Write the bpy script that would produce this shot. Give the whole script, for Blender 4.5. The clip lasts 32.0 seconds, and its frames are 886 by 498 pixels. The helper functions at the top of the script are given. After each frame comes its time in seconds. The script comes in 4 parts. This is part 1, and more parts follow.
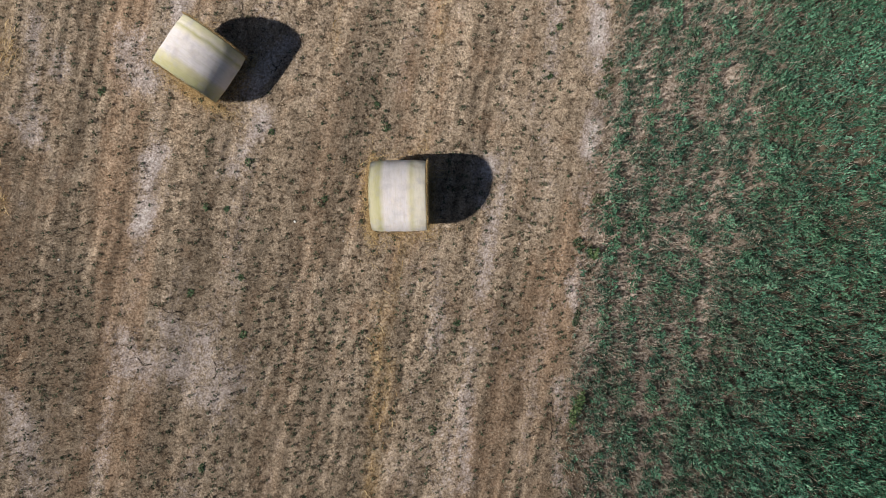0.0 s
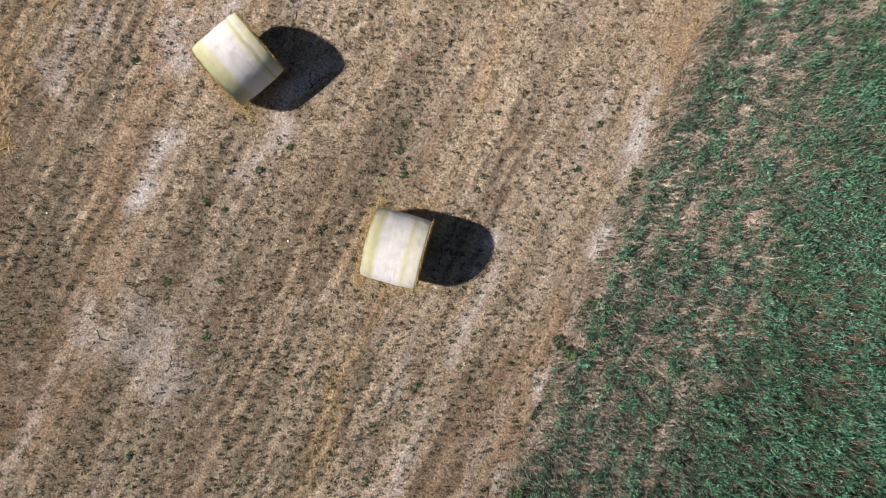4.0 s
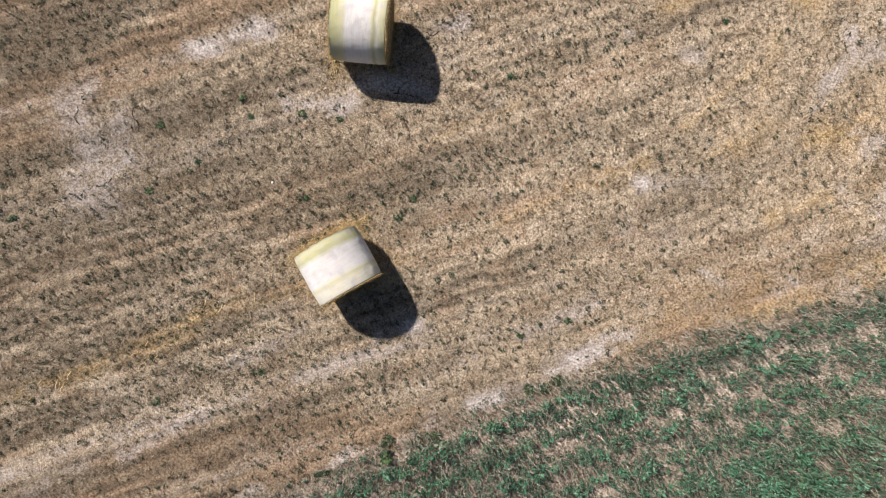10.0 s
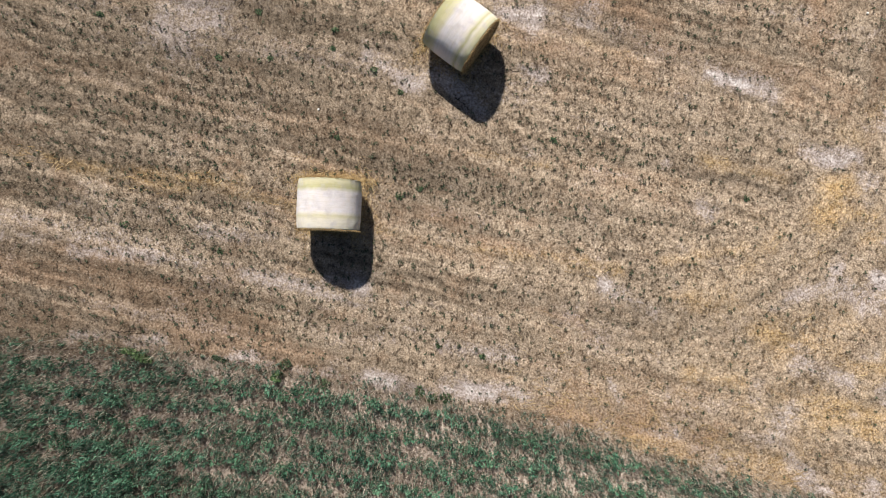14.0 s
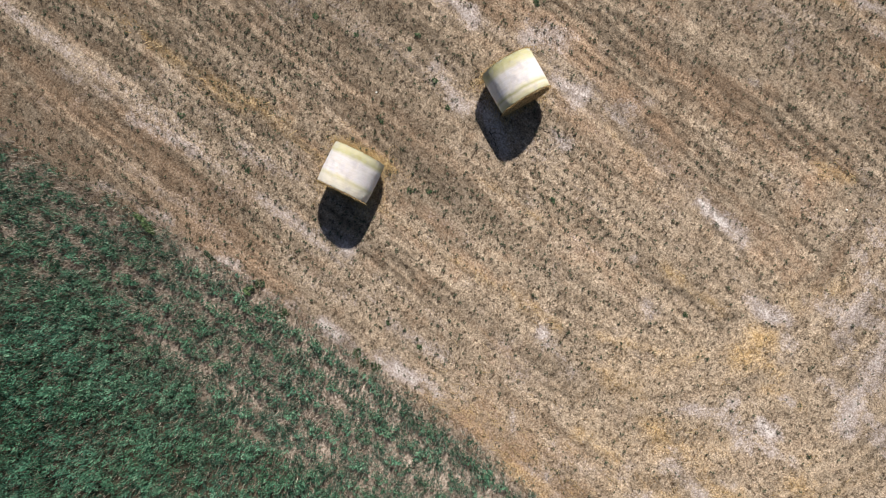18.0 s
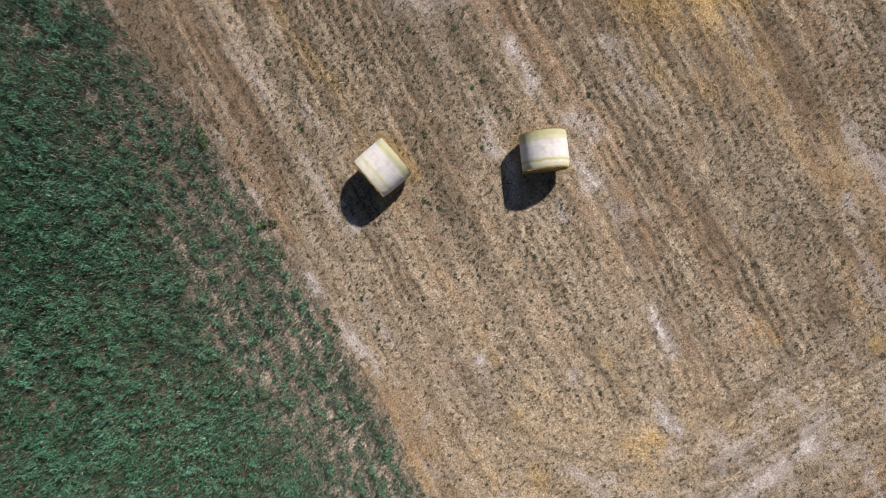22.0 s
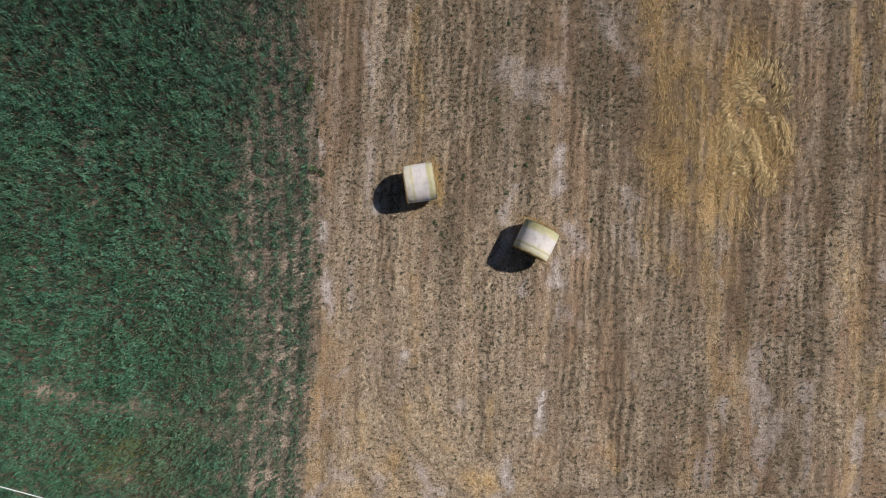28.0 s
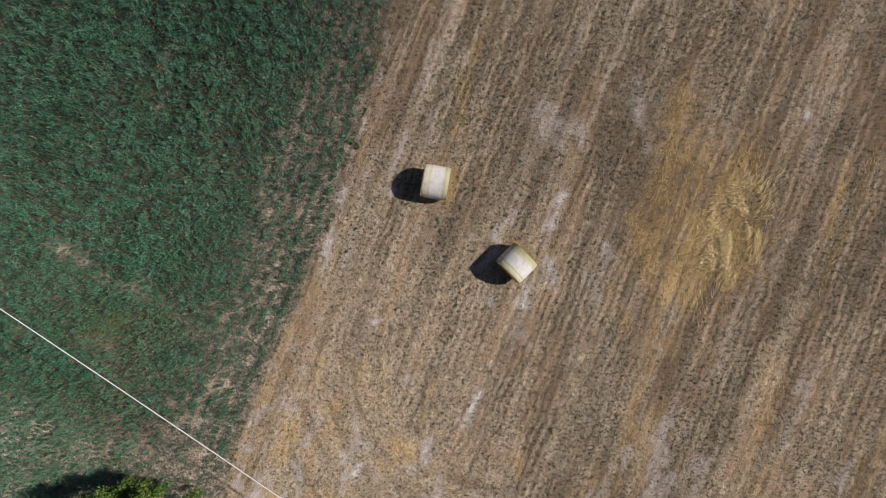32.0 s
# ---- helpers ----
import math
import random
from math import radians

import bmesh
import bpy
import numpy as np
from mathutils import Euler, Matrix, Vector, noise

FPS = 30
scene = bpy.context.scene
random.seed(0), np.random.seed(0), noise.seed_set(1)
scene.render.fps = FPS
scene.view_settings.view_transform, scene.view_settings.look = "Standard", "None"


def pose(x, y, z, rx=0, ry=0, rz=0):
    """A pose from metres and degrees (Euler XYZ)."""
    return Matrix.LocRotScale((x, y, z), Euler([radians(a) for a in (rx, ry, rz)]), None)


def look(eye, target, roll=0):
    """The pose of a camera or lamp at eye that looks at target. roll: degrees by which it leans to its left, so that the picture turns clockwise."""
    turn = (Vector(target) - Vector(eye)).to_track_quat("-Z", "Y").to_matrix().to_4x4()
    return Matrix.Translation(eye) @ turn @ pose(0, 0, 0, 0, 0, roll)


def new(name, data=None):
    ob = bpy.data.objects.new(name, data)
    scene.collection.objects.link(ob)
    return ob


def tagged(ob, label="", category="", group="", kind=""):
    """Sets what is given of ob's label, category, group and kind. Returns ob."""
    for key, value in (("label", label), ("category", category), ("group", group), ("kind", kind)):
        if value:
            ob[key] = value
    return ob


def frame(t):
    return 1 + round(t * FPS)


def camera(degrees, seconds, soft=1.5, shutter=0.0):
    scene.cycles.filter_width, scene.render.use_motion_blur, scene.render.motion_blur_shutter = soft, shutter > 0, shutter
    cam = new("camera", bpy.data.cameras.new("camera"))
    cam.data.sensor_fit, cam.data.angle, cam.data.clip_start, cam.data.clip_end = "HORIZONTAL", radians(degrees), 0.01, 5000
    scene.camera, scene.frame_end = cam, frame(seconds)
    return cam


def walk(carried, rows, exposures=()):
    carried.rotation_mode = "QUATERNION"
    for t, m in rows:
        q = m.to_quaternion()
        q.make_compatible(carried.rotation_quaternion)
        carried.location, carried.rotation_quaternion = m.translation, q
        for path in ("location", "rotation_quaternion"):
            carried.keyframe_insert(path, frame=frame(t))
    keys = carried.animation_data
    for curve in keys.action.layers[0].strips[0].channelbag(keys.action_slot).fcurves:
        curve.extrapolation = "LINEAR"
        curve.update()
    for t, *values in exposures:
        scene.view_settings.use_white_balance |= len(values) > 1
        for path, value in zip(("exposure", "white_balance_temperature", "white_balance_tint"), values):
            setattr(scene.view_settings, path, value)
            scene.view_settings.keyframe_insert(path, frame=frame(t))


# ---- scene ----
SOFT = 1.0
EXPOSURES = [(0, -0.05), (2, -0.03), (3, 0.12), (6, 0.4), (10, 0.4), (14, 0.32), (18, 0.33), (20, 0.35), (21, 0.28), (22, 0.14), (23, -0.08), (28, -0.17), (32, -0.17)]
cam = camera(70.00, 32.0, soft=SOFT)
PATH = [
    (0, pose(-2.055, 3.543, 13.857, 0.024, 0.190, -169.801)),
    (1, pose(-1.870, 3.108, 13.629, -0.594, -0.010, -165.930)),
    (2, pose(-1.897, 2.849, 13.716, -0.355, 0.072, -162.535)),
    (3, pose(-1.888, 2.594, 13.781, 0.044, 0.056, -158.627)),
    (3.5, pose(-1.807, 2.402, 13.762, -0.092, -0.007, -156.327)),
    (5.5, pose(-1.759, 1.682, 13.444, 0.125, 0.000, -146.647)),
    (6, pose(-1.708, 1.542, 13.525, 0.229, -0.107, -143.620)),
    (7, pose(-1.596, 1.152, 13.438, -0.046, -0.087, -135.810)),
    (8, pose(-1.533, 0.838, 13.549, -0.072, 0.203, -126.722)),
    (9, pose(-1.373, 0.605, 13.788, -0.083, 0.120, -117.634)),
    (10, pose(-1.246, 0.436, 13.961, -0.145, -0.099, -108.371)),
    (11, pose(-1.225, 0.264, 14.104, -0.048, -0.213, -98.865)),
    (12, pose(-1.326, 0.008, 14.362, 0.002, 0.169, -89.877)),
    (13, pose(-1.356, -0.073, 14.831, 0.051, 0.005, -83.032)),
    (14, pose(-1.276, -0.148, 15.360, -0.208, -0.044, -77.003)),
    (14.5, pose(-1.285, -0.215, 15.693, -0.099, 0.000, -73.519)),
    (16.5, pose(-1.237, -0.433, 16.726, -0.030, -0.189, -60.790)),
    (17, pose(-1.246, -0.580, 17.131, 0.067, 0.056, -57.584)),
    (18, pose(-1.079, -0.525, 17.636, -0.095, -0.116, -53.043)),
    (19, pose(-0.934, -0.560, 18.306, -0.164, -0.028, -48.602)),
    (20, pose(-0.800, -0.557, 18.986, -0.001, 0.030, -42.167)),
    (21, pose(-0.664, -0.507, 19.657, -0.079, 0.028, -35.605)),
    (22, pose(-0.568, -0.493, 20.373, -0.039, -0.011, -29.842)),
    (23, pose(-0.478, -0.441, 21.165, -0.007, -0.002, -24.191)),
    (24, pose(-0.332, -0.347, 22.026, -0.003, 0.010, -18.617)),
    (25, pose(-0.159, -0.189, 22.896, -0.069, 0.085, -13.369)),
    (25.5, pose(-0.056, -0.119, 23.339, -0.080, 0.146, -10.621)),
    (27.5, pose(-0.054, 0.015, 25.001, 0.104, -0.191, -0.134)),
    (28, pose(-0.001, 0.068, 25.323, 0.031, -0.137, 2.272)),
    (29, pose(0.128, 0.098, 26.023, -0.008, -0.013, 7.355)),
    (30, pose(0.176, 0.074, 26.878, -0.055, -0.076, 12.578)),
    (31, pose(0.323, 0.031, 27.778, -0.018, -0.008, 17.710)),
    (32, pose(0.387, -0.035, 28.690, 0.008, -0.032, 20.917)),
]
walk(cam, PATH, EXPOSURES)

# ---- light ----
SUN = Vector((0.915, 0.474, 1.0)).normalized()
world = bpy.data.worlds.new("sky")
scene.world = world
world.use_nodes = True
wn = world.node_tree
sky = wn.nodes.new("ShaderNodeTexSky")
sky.sky_type, sky.sun_disc = 'NISHITA', False
sky.sun_elevation, sky.sun_rotation = math.asin(SUN.z), math.atan2(SUN.x, SUN.y)
wn.links.new(sky.outputs[0], wn.nodes["Background"].inputs[0])
wn.nodes["Background"].inputs[1].default_value = 0.038
sun = new("sun", bpy.data.lights.new("sun", 'SUN'))
sun.data.energy, sun.data.angle, sun.data.color = 4.75, radians(0.53), (1.0, 0.95, 0.88)
sun.matrix_world = look(SUN * 60, (0, 0, 0))


# ---- materials ----
def material(name, rough=0.9):
    m = bpy.data.materials.new(name)
    m.use_nodes = True
    b = m.node_tree.nodes["Principled BSDF"]
    b.inputs["Roughness"].default_value = rough
    b.inputs["Specular IOR Level"].default_value = 0.15
    return m, m.node_tree, b


def node(nt, kind, **values):
    n = nt.nodes.new(kind)
    for k, v in values.items():
        if k in n.inputs:
            n.inputs[k].default_value = v
    return n


def noise_tex(nt, scale, detail=4.0, rough=0.6, coord=None, stretch=None):
    n = node(nt, "ShaderNodeTexNoise", Scale=scale, Detail=detail, Roughness=rough)
    if coord is not None:
        if stretch:
            mp = nt.nodes.new("ShaderNodeMapping")
            mp.inputs["Scale"].default_value = stretch
            nt.links.new(coord, mp.inputs[0])
            coord = mp.outputs[0]
        nt.links.new(coord, n.inputs["Vector"])
    return n.outputs[0]


def ramp(nt, source, stops):
    r = nt.nodes.new("ShaderNodeValToRGB")
    e = r.color_ramp.elements
    while len(e) < len(stops):
        e.new(0.5)
    for el, (at, col) in zip(e, stops):
        el.position, el.color = at, (*col, 1)
    nt.links.new(source, r.inputs[0])
    return r.outputs[0]


def mix(nt, fac, a, b, mode='MIX'):
    m = nt.nodes.new("ShaderNodeMix")
    m.data_type, m.blend_type = 'RGBA', mode
    for sock, v in ((m.inputs["Factor"], fac), (m.inputs[6], a), (m.inputs[7], b)):
        if isinstance(v, (int, float)):
            sock.default_value = v
        elif isinstance(v, tuple):
            sock.default_value = (*v, 1)
        else:
            nt.links.new(v, sock)
    return m.outputs[2]


def maths(nt, op, a, b=0.0, clamp=False):
    m = nt.nodes.new("ShaderNodeMath")
    m.operation, m.use_clamp = op, clamp
    for sock, v in zip(m.inputs, (a, b)):
        if isinstance(v, (int, float)):
            sock.default_value = v
        else:
            nt.links.new(v, sock)
    return m.outputs[0]


def bump(nt, bsdf, height, strength, distance):
    b = node(nt, "ShaderNodeBump", Strength=strength, Distance=distance)
    nt.links.new(height, b.inputs["Height"])
    nt.links.new(b.outputs[0], bsdf.inputs["Normal"])


def let_light_through(nt, b, colour, share):
    """A share of the light passes through the thin stalk or leaf."""
    thin = nt.nodes.new("ShaderNodeBsdfTranslucent")
    nt.links.new(colour, thin.inputs["Color"])
    both = nt.nodes.new("ShaderNodeMixShader")
    both.inputs[0].default_value = share
    nt.links.new(b.outputs[0], both.inputs[1])
    nt.links.new(thin.outputs[0], both.inputs[2])
    nt.links.new(both.outputs[0], nt.nodes["Material Output"].inputs["Surface"])


def island_colours(name, stops, rough=0.85, thin=0.0):
    m, nt, b = material(name, rough)
    geo = nt.nodes.new("ShaderNodeNewGeometry")
    colour = ramp(nt, geo.outputs["Random Per Island"], stops)
    nt.links.new(colour, b.inputs["Base Color"])
    if thin:
        let_light_through(nt, b, colour, thin)
    return m


def ragged(nt, mask, grain, amount=2.6, low=0.42, high=1.15):
    """A soft mask broken up by grain."""
    v = maths(nt, 'ADD', maths(nt, 'MULTIPLY', mask, 1.3), maths(nt, 'MULTIPLY', maths(nt, 'SUBTRACT', grain, 0.5), amount))
    r = node(nt, "ShaderNodeMapRange")
    r.interpolation_type = 'SMOOTHSTEP'
    r.inputs["From Min"].default_value, r.inputs["From Max"].default_value = low, high
    nt.links.new(v, r.inputs[0])
    return r.outputs[0]


def make_ground_material():
    m, nt, b = material("field_ground", 0.95)
    pos = nt.nodes.new("ShaderNodeNewGeometry").outputs["Position"]
    masks = []
    for name in ("soil", "litter"):
        att = nt.nodes.new("ShaderNodeAttribute")
        att.attribute_name = name
        sep = nt.nodes.new("ShaderNodeSeparateColor")
        nt.links.new(att.outputs["Color"], sep.inputs[0])
        masks += sep.outputs
    crop, pale, gold, brown, tone, dark_earth = masks
    fine = noise_tex(nt, 19.0, 5.0, 0.78, pos)
    grain = noise_tex(nt, 6.0, 6.0, 0.8, pos, (1.0, 0.6, 1.0))
    speck = mix(nt, 0.45, noise_tex(nt, 9.0, 4.0, 0.85, pos, (1.0, 0.75, 1.0)), noise_tex(nt, 28.0, 3.0, 0.8, pos))
    litter = ramp(nt, fine, [(0.34, (0.096, 0.069, 0.047)), (0.45, (0.204, 0.160, 0.117)), (0.53, (0.285, 0.233, 0.175)), (0.64, (0.39, 0.328, 0.256))])
    soft = ramp(nt, grain, [(0.3, (0.56, 0.54, 0.52)), (0.7, (1.32, 1.28, 1.26))])
    base = mix(nt, 1.0, litter, soft, 'MULTIPLY')
    # Mottled tone; its dark specks paint small weed shadows into the colour.
    shade_specks = ramp(nt, noise_tex(nt, 7.5, 3.0, 0.65, pos), [(0.36, (0.33, 0.32, 0.31)), (0.45, (1.0, 1.0, 1.0)), (0.64, (1.20, 1.20, 1.19))])
    base = mix(nt, 1.0, base, shade_specks, 'MULTIPLY')
    blotch = ramp(nt, noise_tex(nt, 2.6, 5.0, 0.65, pos, (1.0, 0.7, 1.0)), [(0.36, (0.87, 0.85, 0.83)), (0.5, (1.02, 1.02, 1.02)), (0.66, (1.16, 1.17, 1.19))])
    base = mix(nt, 1.0, base, blotch, 'MULTIPLY')
    grit = ramp(nt, noise_tex(nt, 46.0, 3.0, 0.7, pos), [(0.38, (0.50, 0.47, 0.45)), (0.48, (1.0, 1.0, 1.0)), (0.63, (1.30, 1.30, 1.30))])
    base = mix(nt, 1.0, base, grit, 'MULTIPLY')
    rust = ramp(nt, fine, [(0.36, (0.066, 0.041, 0.026)), (0.5, (0.232, 0.152, 0.098)), (0.63, (0.385, 0.276, 0.190))])
    base = mix(nt, ragged(nt, brown, speck, 2.8, 0.25, 1.25), base, rust)
    straw = ramp(nt, fine, [(0.36, (0.085, 0.050, 0.020)), (0.49, (0.355, 0.222, 0.094)), (0.63, (0.60, 0.44, 0.225))])
    base = mix(nt, ragged(nt, gold, speck, 2.2, 0.12, 1.3), base, straw)
    clay = ramp(nt, noise_tex(nt, 19.0, 6.0, 0.8, pos), [(0.36, (0.15, 0.115, 0.097)), (0.47, (0.285, 0.234, 0.211)), (0.64, (0.54, 0.475, 0.447))])
    base = mix(nt, ragged(nt, pale, speck, 4.0, 0.40, 1.0), base, clay)
    chalk = ramp(nt, fine, [(0.36, (0.24, 0.20, 0.18)), (0.48, (0.52, 0.465, 0.44)), (0.62, (0.70, 0.655, 0.635))])
    base = mix(nt, ragged(nt, pale, grain, 2.4, 0.95, 1.5), base, chalk)
    earth = ramp(nt, noise_tex(nt, 13.0, 5.0, 0.75, pos), [(0.36, (0.05, 0.038, 0.028)), (0.47, (0.265, 0.208, 0.166)), (0.61, (0.57, 0.485, 0.42))])
    earth = mix(nt, dark_earth, earth, ramp(nt, grain, [(0.35, (0.030, 0.026, 0.018)), (0.65, (0.13, 0.105, 0.075))]))
    far = nt.nodes.new("ShaderNodeAttribute")
    far.attribute_name = "far_crop"
    leafy_far = ramp(nt, fine, [(0.38, (0.020, 0.034, 0.020)), (0.5, (0.045, 0.088, 0.052)), (0.62, (0.11, 0.18, 0.11))])
    earth = mix(nt, far.outputs["Fac"], earth, leafy_far)
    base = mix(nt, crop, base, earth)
    value = ramp(nt, tone, [(0.15, (0.63, 0.63, 0.63)), (0.85, (1.6, 1.6, 1.6))])
    base = mix(nt, 1.0, base, value, 'MULTIPLY')
    nt.links.new(base, b.inputs["Base Color"])
    bump(nt, b, fine, 0.6, 0.03)
    return m


GROUND = make_ground_material()
STUBBLE = island_colours("stubble_straw", [(0.0, (0.17, 0.125, 0.082)), (0.45, (0.29, 0.228, 0.160)), (0.8, (0.41, 0.335, 0.248)), (1.0, (0.54, 0.465, 0.37))], thin=0.45)
CHAFF = island_colours("chopped_straw", [(0.0, (0.22, 0.17, 0.118)), (0.5, (0.33, 0.268, 0.198)), (1.0, (0.46, 0.395, 0.31))])
STRAW = island_colours("loose_straw", [(0.0, (0.24, 0.145, 0.058)), (0.5, (0.47, 0.315, 0.138)), (1.0, (0.74, 0.57, 0.32))])
SPILL = island_colours("spilled_bale_straw", [(0.0, (0.26, 0.165, 0.075)), (0.5, (0.44, 0.30, 0.14)), (1.0, (0.66, 0.51, 0.28))])
PALE_STRAW = island_colours("bleached_straw", [(0.0, (0.40, 0.27, 0.12)), (0.5, (0.66, 0.49, 0.25)), (1.0, (0.84, 0.70, 0.45))])
WEED = island_colours("weed_leaf", [(0.0, (0.024, 0.038, 0.022)), (0.6, (0.058, 0.084, 0.050)), (1.0, (0.14, 0.17, 0.105))])
BRIGHT = island_colours("bright_weed_leaf", [(0.0, (0.035, 0.062, 0.025)), (0.6, (0.072, 0.12, 0.048)), (1.0, (0.15, 0.20, 0.09))])
SMALL_WEED = island_colours("small_weed_leaf", [(0.0, (0.03, 0.052, 0.028)), (0.6, (0.064, 0.102, 0.05)), (1.0, (0.13, 0.17, 0.09))])
YELLOWING = island_colours("yellowing_leaf", [(0.0, (0.09, 0.10, 0.035)), (0.6, (0.19, 0.185, 0.06)), (1.0, (0.32, 0.29, 0.10))])
SHRUB = island_colours("shrub_leaf", [(0.0, (0.03, 0.062, 0.014)), (0.6, (0.085, 0.145, 0.028)), (1.0, (0.19, 0.25, 0.065))], 0.6)
def crop_material():
    m, nt, b = material("crop_leaf", 0.8)
    b.inputs["Specular IOR Level"].default_value = 0.06
    geo = nt.nodes.new("ShaderNodeNewGeometry")
    leaf = ramp(nt, geo.outputs["Random Per Island"], [(0.0, (0.022, 0.068, 0.042)), (0.5, (0.060, 0.164, 0.106)), (0.85, (0.106, 0.222, 0.150)), (1.0, (0.155, 0.268, 0.184))])
    big = ramp(nt, noise_tex(nt, 0.9, 4.0, 0.6, geo.outputs["Position"]), [(0.35, (0.75, 0.78, 0.72)), (0.65, (1.25, 1.2, 1.25))])
    leaf = mix(nt, 1.0, leaf, big, 'MULTIPLY')
    dry = noise_tex(nt, 2.5, 5.0, 0.7, geo.outputs["Position"])
    leaf = mix(nt, ramp(nt, dry, [(0.55, (0, 0, 0)), (0.75, (0.18, 0.18, 0.18))]), leaf, (0.14, 0.15, 0.085))
    old = nt.nodes.new("ShaderNodeAttribute")
    old.attribute_name = "dryness"
    leaf = mix(nt, old.outputs["Fac"], leaf, (0.17, 0.14, 0.085))
    # Plant-by-plant tone; the dark end paints shade between lumps into the leaves.
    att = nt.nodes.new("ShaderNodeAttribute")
    att.attribute_name = "leaf_tone"
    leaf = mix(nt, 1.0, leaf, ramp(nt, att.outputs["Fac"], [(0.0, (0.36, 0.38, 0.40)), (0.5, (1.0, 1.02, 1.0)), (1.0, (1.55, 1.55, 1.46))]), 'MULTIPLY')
    nt.links.new(leaf, b.inputs["Base Color"])
    return m


CROP = crop_material()
STEM = island_colours("dry_stem", [(0.0, (0.15, 0.095, 0.055)), (0.5, (0.40, 0.33, 0.255)), (1.0, (0.66, 0.59, 0.50))])
SEEDLING = island_colours("seedling_leaf", [(0.0, (0.032, 0.072, 0.045)), (0.5, (0.095, 0.150, 0.11)), (0.85, (0.17, 0.22, 0.165)), (1.0, (0.30, 0.30, 0.235))], 0.7)
BARK = island_colours("brown_bark", [(0.0, (0.09, 0.065, 0.045)), (1.0, (0.17, 0.13, 0.095))])
CRACK = island_colours("crack_shade", [(0.0, (0.02, 0.014, 0.011)), (1.0, (0.04, 0.03, 0.024))])
STONE = island_colours("white_stone", [(0.0, (0.72, 0.69, 0.64)), (1.0, (0.8, 0.77, 0.72))])
CABLE = material("cable_sheath", 0.5)[0]
CABLE.node_tree.nodes["Principled BSDF"].inputs["Base Color"].default_value = (0.82, 0.82, 0.84, 1)


# ---- field pattern ----
def lattice(x, y, seed):
    """Smooth value noise, 0 to 1."""
    xi, yi = np.floor(x).astype(np.int64), np.floor(y).astype(np.int64)
    u, v = x - xi, y - yi
    u, v = u * u * (3 - 2 * u), v * v * (3 - 2 * v)

    def h(a, b):
        n = (a * 374761393 + b * 668265263 + seed * 974711) & 0x7FFFFFFF
        n = ((n ^ (n >> 13)) * 1274126177) & 0x7FFFFFFF
        return ((n ^ (n >> 16)) & 0xFFFF) / 65535.0

    return (h(xi, yi) * (1 - u) + h(xi + 1, yi) * u) * (1 - v) + (h(xi, yi + 1) * (1 - u) + h(xi + 1, yi + 1) * u) * v


def fbm(x, y, seed, octaves=4):
    out, amp, tot = 0.0, 1.0, 0.0
    for k in range(octaves):
        out = out + amp * lattice(x * 2 ** k, y * 2 ** k, seed + 17 * k)
        tot, amp = tot + amp, amp * 0.55
    return out / tot


def smooth(a, b, x):
    t = np.clip((x - a) / (b - a), 0, 1)
    return t * t * (3 - 2 * t)


def edge_x(y):
    """The line where the crop meets the stubble."""
    return np.interp(y, [-26, -14, -11, -8, -4, 0, 3, 6, 10, 26], [-4.6, -5.0, -5.35, -5.25, -5.0, -5.0, -5.2, -5.5, -6.05, -8.2])


# soft streaks: from x, y to x, y, half width, strength
CLAY_FIRST = [(13.6, 12.4, 15.2, 8.6, 0.53, 0.4), (-5, 6, -5.4, 8.1, 0.15, 0.6), (-3.6, 11.1, -3.4, 10.3, 0.14, 0.5), (-3.4, 8.5, -3, 6.7, 0.2, 0.6), (-3.3, 9.9, -3.3, 9.4, 0.18, 0.5), (-2.9, 7.4, -3, 8.6, 0.27, 0.45), (2, 7.1, 1.9, 8.1, 0.22, 0.5), (2.9, 7.6, 2.4, 7.6, 0.43, 0.6), (3.6, 6.3, 2.8, 6.4, 0.5, 0.6), (4.2, 7.2, 2.3, 7.1, 0.74, 0.62), (5.8, 9.9, 7.1, 9.7, 0.34, 0.4), (6.6, 8.6, 6, 10.2, 0.43, 0.6), (7.5, 7.6, 7.6, 7.4, 0.29, 0.6), (13.7, 11.6, 13.7, 11.5, 0.19, 0.9), (16.8, 8.2, 16.8, 8.1, 0.19, 0.5)]
CLAY_SECOND = [(-5.2, 4.5, -4.9, 3.8, 0.17, 0.7), (-5, 2.3, -5, 2.8, 0.12, 0.6), (-4.8, 0.9, -4.9, -0.2, 0.19, 0.9), (-4.8, 0.8, -4.8, 0.7, 0.2, 0.7), (-3.9, 2.7, -4, 1.1, 0.32, 0.3), (-3.8, 0.4, -3.9, 1.3, 0.15, 0.4), (-3, 5.6, -3.1, 6.9, 0.17, 0.6), (-2.1, 4.5, -2.2, 5.8, 0.22, 0.5), (2.6, 2.6, 2.3, 5.8, 0.17, 0.4), (2.7, 0.7, 2.1, -0.4, 0.27, 0.8), (2.8, 2.6, 2.4, 1.3, 0.24, 0.7), (4.6, 4.2, 4.6, 2.8, 0.27, 0.8), (4.6, 3.4, 4.5, 2.6, 0.24, 0.8), (5.5, 0.7, 5.6, 0.3, 0.34, 0.6), (6.9, 2.9, 7.8, 2.4, 0.16, 0.6)]
